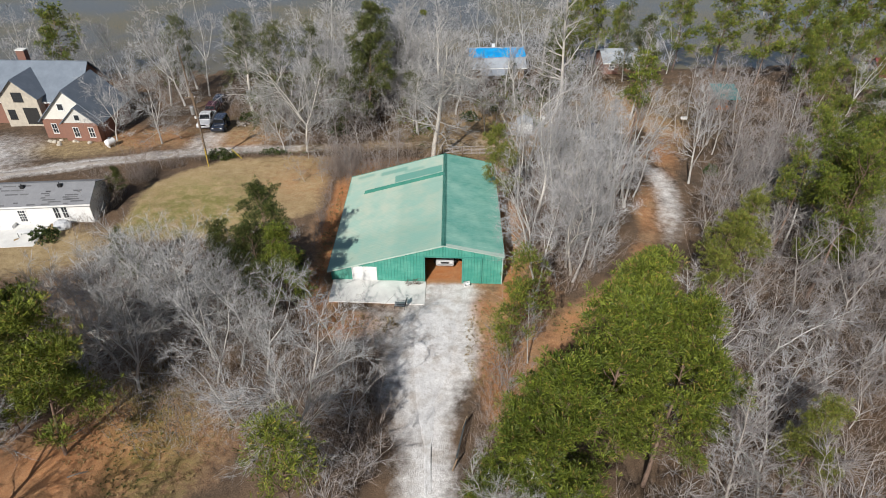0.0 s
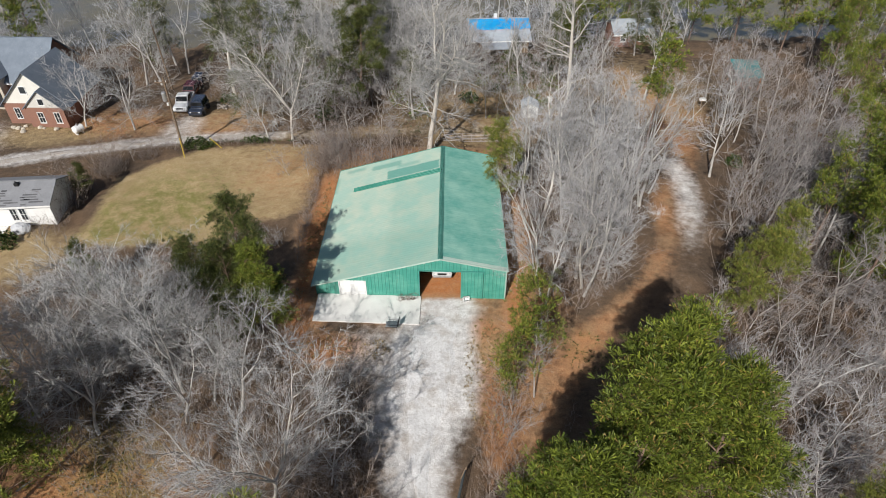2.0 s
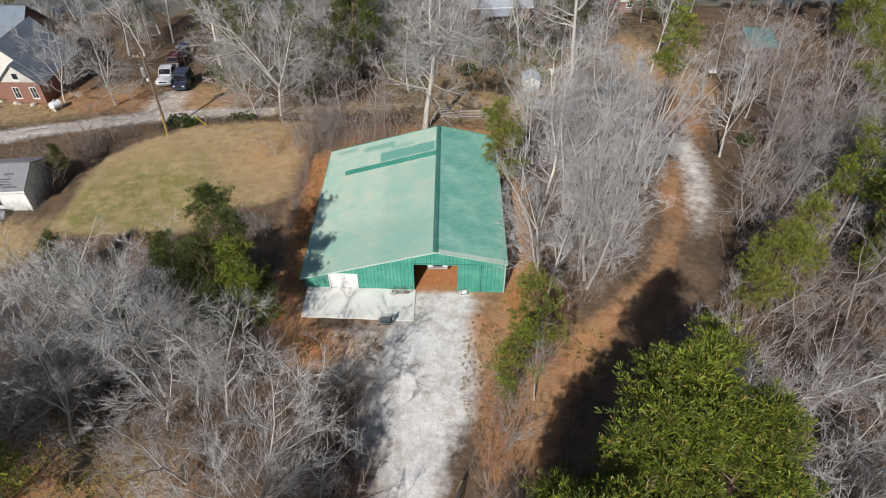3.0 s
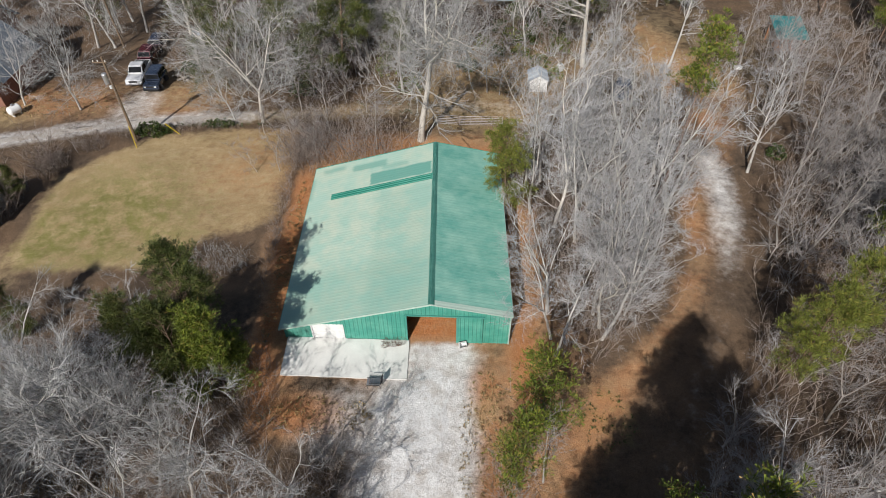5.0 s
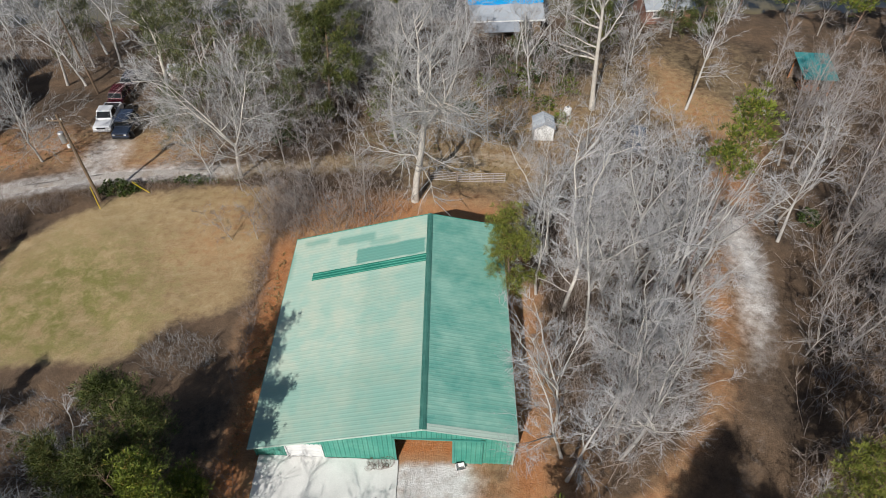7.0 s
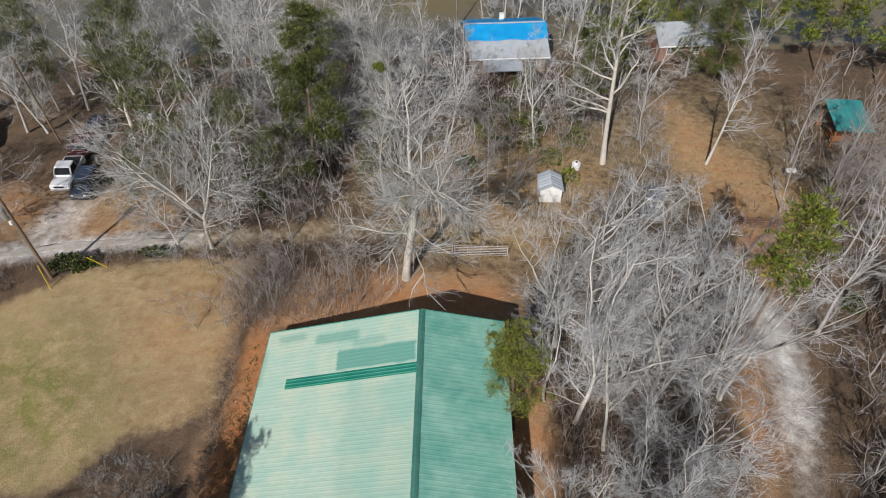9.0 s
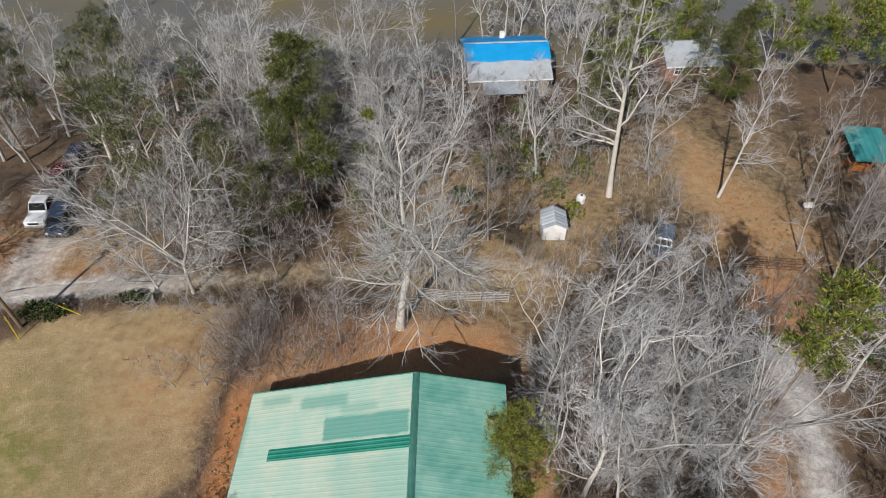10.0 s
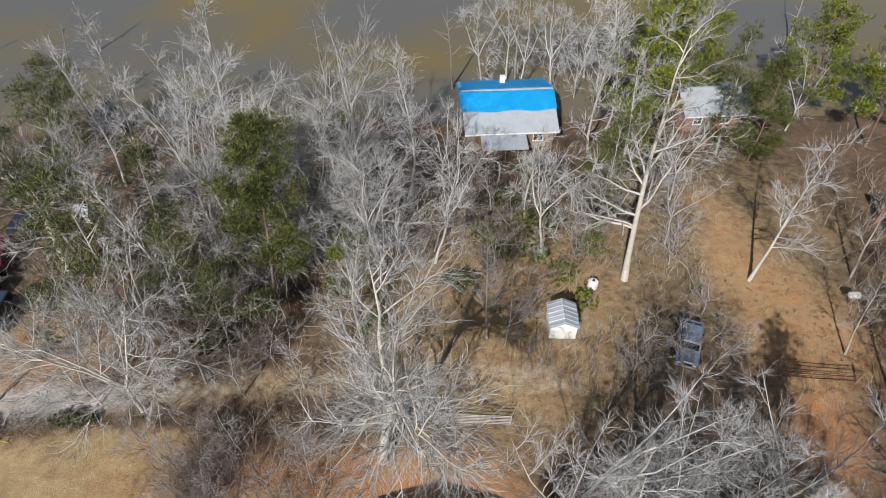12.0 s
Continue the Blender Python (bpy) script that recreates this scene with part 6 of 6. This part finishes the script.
# ---------- pole, tank, gates, small things ----------
def utility_pole():
    x, y = -31.6, 75.4
    p = thing("utility_pole", "weathered timber utility pole with a grey transformer", "utility pole", pose(x, y, gz(x, y), 0, 0.5, 0))
    part("pole", rod(bmesh.new(), (0, 0, -0.5), (0, 0, 9.8), 0.16, 0.11, 10), TIMBER, p)
    part("crossarm", slab((-1.0, -0.17, 9.2, 0.35, -0.07, 9.32)), TIMBER, p)
    for k in (-0.9, -0.45, 0.25):
        bm = rod(bmesh.new(), (k, -0.12, 9.32), (k, -0.12, 9.5), 0.05, 0.035)
        part("insulator", bm, WHITE, p)
    t = part("transformer", rod(bmesh.new(), (-0.38, -0.12, 7.0), (-0.38, -0.12, 8.0), 0.25, 0.25, 16), STEEL, p, "pale grey transformer drum")
    part("lid", rod(bmesh.new(), (-0.38, -0.12, 8.0), (-0.38, -0.12, 8.08), 0.27, 0.2, 16), STEEL, t)
    part("meter", rod(bmesh.new(), (-0.2, -0.14, 6.45), (-0.2, -0.14, 6.75), 0.14, 0.12, 12), WHITE, p)
    part("bracket", slab((-0.2, -0.16, 7.4, 0.0, -0.08, 7.5)), STEEL, p)
    yel = surface("yellow_guard_plastic", (0.72, 0.55, 0.03), (0.62, 0.47, 0.03), 3, 30, 0.5)
    for n, (ax, ay) in enumerate(((0.5, -1.3), (4.3, 1.3))):
        a, b = Vector((ax, ay, -0.1)), Vector((0, 0, 8.8 if n == 0 else 6.4))
        part("guy_wire", rod(bmesh.new(), a, b, 0.012, None, 5), STEEL, p)
        part("guard", rod(bmesh.new(), a, a.lerp(b, 0.30 if n == 0 else 0.26), 0.045, None, 8), yel, p, "yellow plastic guy guard")


def propane_tank():
    x, y = -47.1, 81.0
    t = thing("propane_tank", "white rounded propane tank on the grass", "tank", pose(x, y, gz(x, y), 0, 0, 60))
    bm = bmesh.new()
    bmesh.ops.create_uvsphere(bm, u_segments=20, v_segments=12, radius=0.5, matrix=Matrix.Rotation(math.pi / 2, 4, "Y"))
    for v in bm.verts:
        v.co.x = v.co.x * 0.6 + (0.45 if v.co.x > 0 else -0.45 if v.co.x < 0 else 0)
        v.co.z += 0.72
    part("shell", bm, WHITE, t)
    for s in (-0.4, 0.4):
        part("foot", slab((s - 0.06, -0.3, -0.1, s + 0.06, 0.3, 0.3)), CONCRETE, t)
    part("dome", rod(bmesh.new(), (0, 0, 1.2), (0, 0, 1.38), 0.16, 0.14, 12), STEEL, t)


def tube_gate(name, label, a, b, rails, mat, tilt=0.0, posts=True):
    """A livestock gate panel of pipes between two ground places."""
    A, B = Vector((*a, gz(*a))), Vector((*b, gz(*b)))
    L = (B - A).length
    g = thing(name, label, "gate", Matrix.Translation(A) @ Matrix.Rotation(math.atan2(B.y - A.y, B.x - A.x), 4, "Z") @ Matrix.Rotation(radians(tilt), 4, "X"))
    for i in range(rails):
        z = 0.2 + i * 1.05 / (rails - 1)
        part("rail", rod(bmesh.new(), (0, 0, z), (L, 0, z + (B.z - A.z)), 0.028, None, 6), mat, g)
    n = max(2, round(L / 1.1))
    for i in range(n + 1):
        x = L * i / n
        part("upright", rod(bmesh.new(), (x, 0, 0.17 + (B.z - A.z) * i / n), (x, 0, 1.28 + (B.z - A.z) * i / n), 0.024, None, 6), mat, g)
    if posts:
        for x in (-0.08, L + 0.08):
            part("post", rod(bmesh.new(), (x, 0, -0.5), (x, 0, 1.45), 0.07, 0.065, 8), TIMBER, g)


PIPE = surface("pale_painted_pipe", (0.62, 0.58, 0.57), (0.48, 0.43, 0.42), 4, 30, 0.6, 0.1)
PIPE_DARK = surface("dark_grey_pipe", (0.10, 0.12, 0.12), (0.07, 0.08, 0.08), 4, 30, 0.5, 0.3)
tube_gate("tube_gate", "pale pipe livestock gate across the red clay path", (0.0, 78.5), (2.6, 78.15), 6, PIPE)
tube_gate("tube_gate", "pale pipe livestock gate across the red clay path", (2.75, 78.1), (7.4, 77.9), 6, PIPE, 0, False)
tube_gate("pipe_gate", "rusty brown pipe gate in the clay yard", (28.0, 81.9), (33.3, 81.3), 5, RUST)
tube_gate("drive_gate", "dark grey pipe gate standing open beside the drive", (1.5, 30.9), (0.7, 27.3), 5, PIPE_DARK, -12)
utility_pole()
propane_tank()
wp = thing("timber_pole", "slim plain timber pole near the parked cars", "pole", pose(-40.6, 96.8, gz(-40.6, 96.8), 0, -2, 0))
part("shaft", rod(bmesh.new(), (0, 0, -0.5), (0, 0, 10.5), 0.13, 0.09, 9), TIMBER, wp)
part("cap", rod(bmesh.new(), (0, 0, 10.5), (0, 0, 10.56), 0.1, 0.08, 9), STEEL, wp)

def garden_chair():
    """A low chair of black pipe with a weathered grey seat, its back towards the drive."""
    c = thing("garden_chair", "low black metal chair with a weathered grey seat", "chair", pose(-4.0, 45.0, 0.0, 0, 0, -3))
    for k in range(5):
        part("seat_slat", slab((-0.55 + k * 0.19, -0.30, 0.36, -0.38 + k * 0.19, 0.30, 0.40), bevel=0.008), STEEL, c, "weathered grey slat")
    for k in range(4):
        bm = slab((0.0, -0.30, 0.0, 0.03, 0.30, 0.13), bevel=0.008)
        bmesh.ops.transform(bm, matrix=pose(0.42 + 0.05 * k, 0, 0.44 + 0.15 * k, 0, 18, 0), verts=bm.verts[:])
        part("back_slat", bm, BLACK, c)
    for y in (-0.32, 0.32):
        part("side_rail", rod(bmesh.new(), (-0.58, y, 0.36), (0.44, y, 0.36), 0.022), BLACK, c)
        part("back_rail", rod(bmesh.new(), (0.42, y, 0.36), (0.62, y, 1.0), 0.022), BLACK, c)
        part("armrest", rod(bmesh.new(), (-0.35, y, 0.60), (0.50, y, 0.62), 0.022), BLACK, c)
        for x in (-0.52, 0.40):
            part("leg", rod(bmesh.new(), (x, y, -0.05), (x, y, 0.36), 0.022), BLACK, c)


garden_chair()

b = thing("white_bin", "tipped white plastic bin beside the sliding door", "bin", pose(2.35, 48.3, 0.16, 25, 0, 15))
bm = slab((-0.28, -0.2, -0.18, 0.28, 0.2, 0.2))
bmesh.ops.delete(bm, geom=[f for f in bm.faces if f.normal.z > 0.9], context="FACES")
bmesh.ops.solidify(bm, geom=bm.faces[:], thickness=0.02)
part("shell", bm, WHITE, b)
part("rim", slab((-0.31, -0.23, 0.19, 0.31, -0.19, 0.22), (-0.31, 0.19, 0.19, 0.31, 0.23, 0.22)), BLACK, b)

# coil of old wire and sticks at the door post
rr = random.Random(21)
V, F = [], []
for k in range(26):
    c = Vector((rr.uniform(-0.9, 0.55), rr.uniform(-0.25, 0.2), 0.12))
    R, n = rr.uniform(0.12, 0.36), Vector((rr.gauss(0, 0.5), rr.gauss(0, 0.5), 1)).normalized()
    u = n.orthogonal().normalized()
    w = n.cross(u)
    s0 = rr.uniform(0, 6)
    tube(V, F, [c + (u * math.cos(s0 + i * 0.6) + w * math.sin(s0 + i * 0.6)) * R + Vector((0, 0, abs(n.z) * 0.1 + 0.01 * i)) for i in range(9)], [0.012] * 9, 3)
ob = new("wire_heap", mesh_of("wire_heap", V, F, RUST))
ob.location = (-2.75, 48.45, 0.06)
tagged(ob, "rusty heap of wire and sticks by the barn opening", "debris")

for k in range(14):
    x, y = -30.6 + rr.uniform(-1.0, 1.0), 89.6 + rr.uniform(-0.6, 0.6)
    lg = thing("cut_log", "short cut log in a heap near the cars", "log", pose(x, y, gz(x, y) + 0.13 + 0.16 * (k % 2), 90, rr.uniform(-10, 10), rr.uniform(0, 180)), "cut logs")
    part("stem", rod(bmesh.new(), (0, 0, -0.3), (0, 0, 0.3), 0.15, 0.13, 9), BARK_GREY, lg)
    part("cut_face", rod(bmesh.new(), (0, 0, 0.3), (0, 0, 0.312), 0.12, 0.12, 9), TIMBER, lg)

tk = thing("white_tank", "upright white plastic tank among brush", "tank", pose(15.6, 91.5, gz(15.5, 91.3)) @ Matrix.Diagonal((0.8, 0.8, 0.75, 1)))
bm = rod(bmesh.new(), (0, 0, -0.1), (0, 0, 1.1), 0.55, 0.55, 20)
bmesh.ops.bevel(bm, geom=[e for e in bm.edges if e.verts[0].co.z > 1 and e.verts[1].co.z > 1], offset=0.2, segments=4, affect="EDGES")
part("shell", bm, WHITE, tk)
part("cap", rod(bmesh.new(), (0, 0, 1.1), (0, 0, 1.2), 0.15, 0.13, 12), BLACK, tk)

mb = thing("mailbox", "white box on a thin post in the yard", "mailbox", pose(36.7, 89.3, gz(36.7, 89.3)))
part("post", slab((-0.05, -0.05, -0.3, 0.05, 0.05, 1.0)), TIMBER, mb)
part("box", slab((-0.45, -0.25, 1.0, 0.45, 0.25, 1.35), bevel=0.05), WHITE, mb)

for k, (x, y, turn, L, r) in enumerate(((-26.5, 26.6, 20, 2.4, 0.06), (9.2, 84.0, 65, 2.5, 0.07), (-28.0, 30.0, 60, 3.0, 0.07))):
    V, F = [], []
    r2 = random.Random(400 + k)
    ln = sway(r2, Vector((0, 0, 0)), Vector((1, 0, 0)), L, 5, 0.1, 0)
    tube(V, F, ln, [r, r * 0.9, r * 0.8, r * 0.7, r * 0.5, 0.01], 6)
    for _ in range(4):
        p, d = at_line(ln, r2.uniform(0.3, 0.95))
        tube(V, F, [p, p + off(r2, d, 45) * 0.7], [r * 0.4, 0], 4)
    ob = new("fallen_branch", mesh_of("fallen_branch", V, F, BARK_GREY, True))
    ob.matrix_basis = pose(x, y, gz(x, y) + 0.1, 0, 0, turn)
    tagged(ob, "fallen grey branch lying on the ground", "branch", "fallen branches")
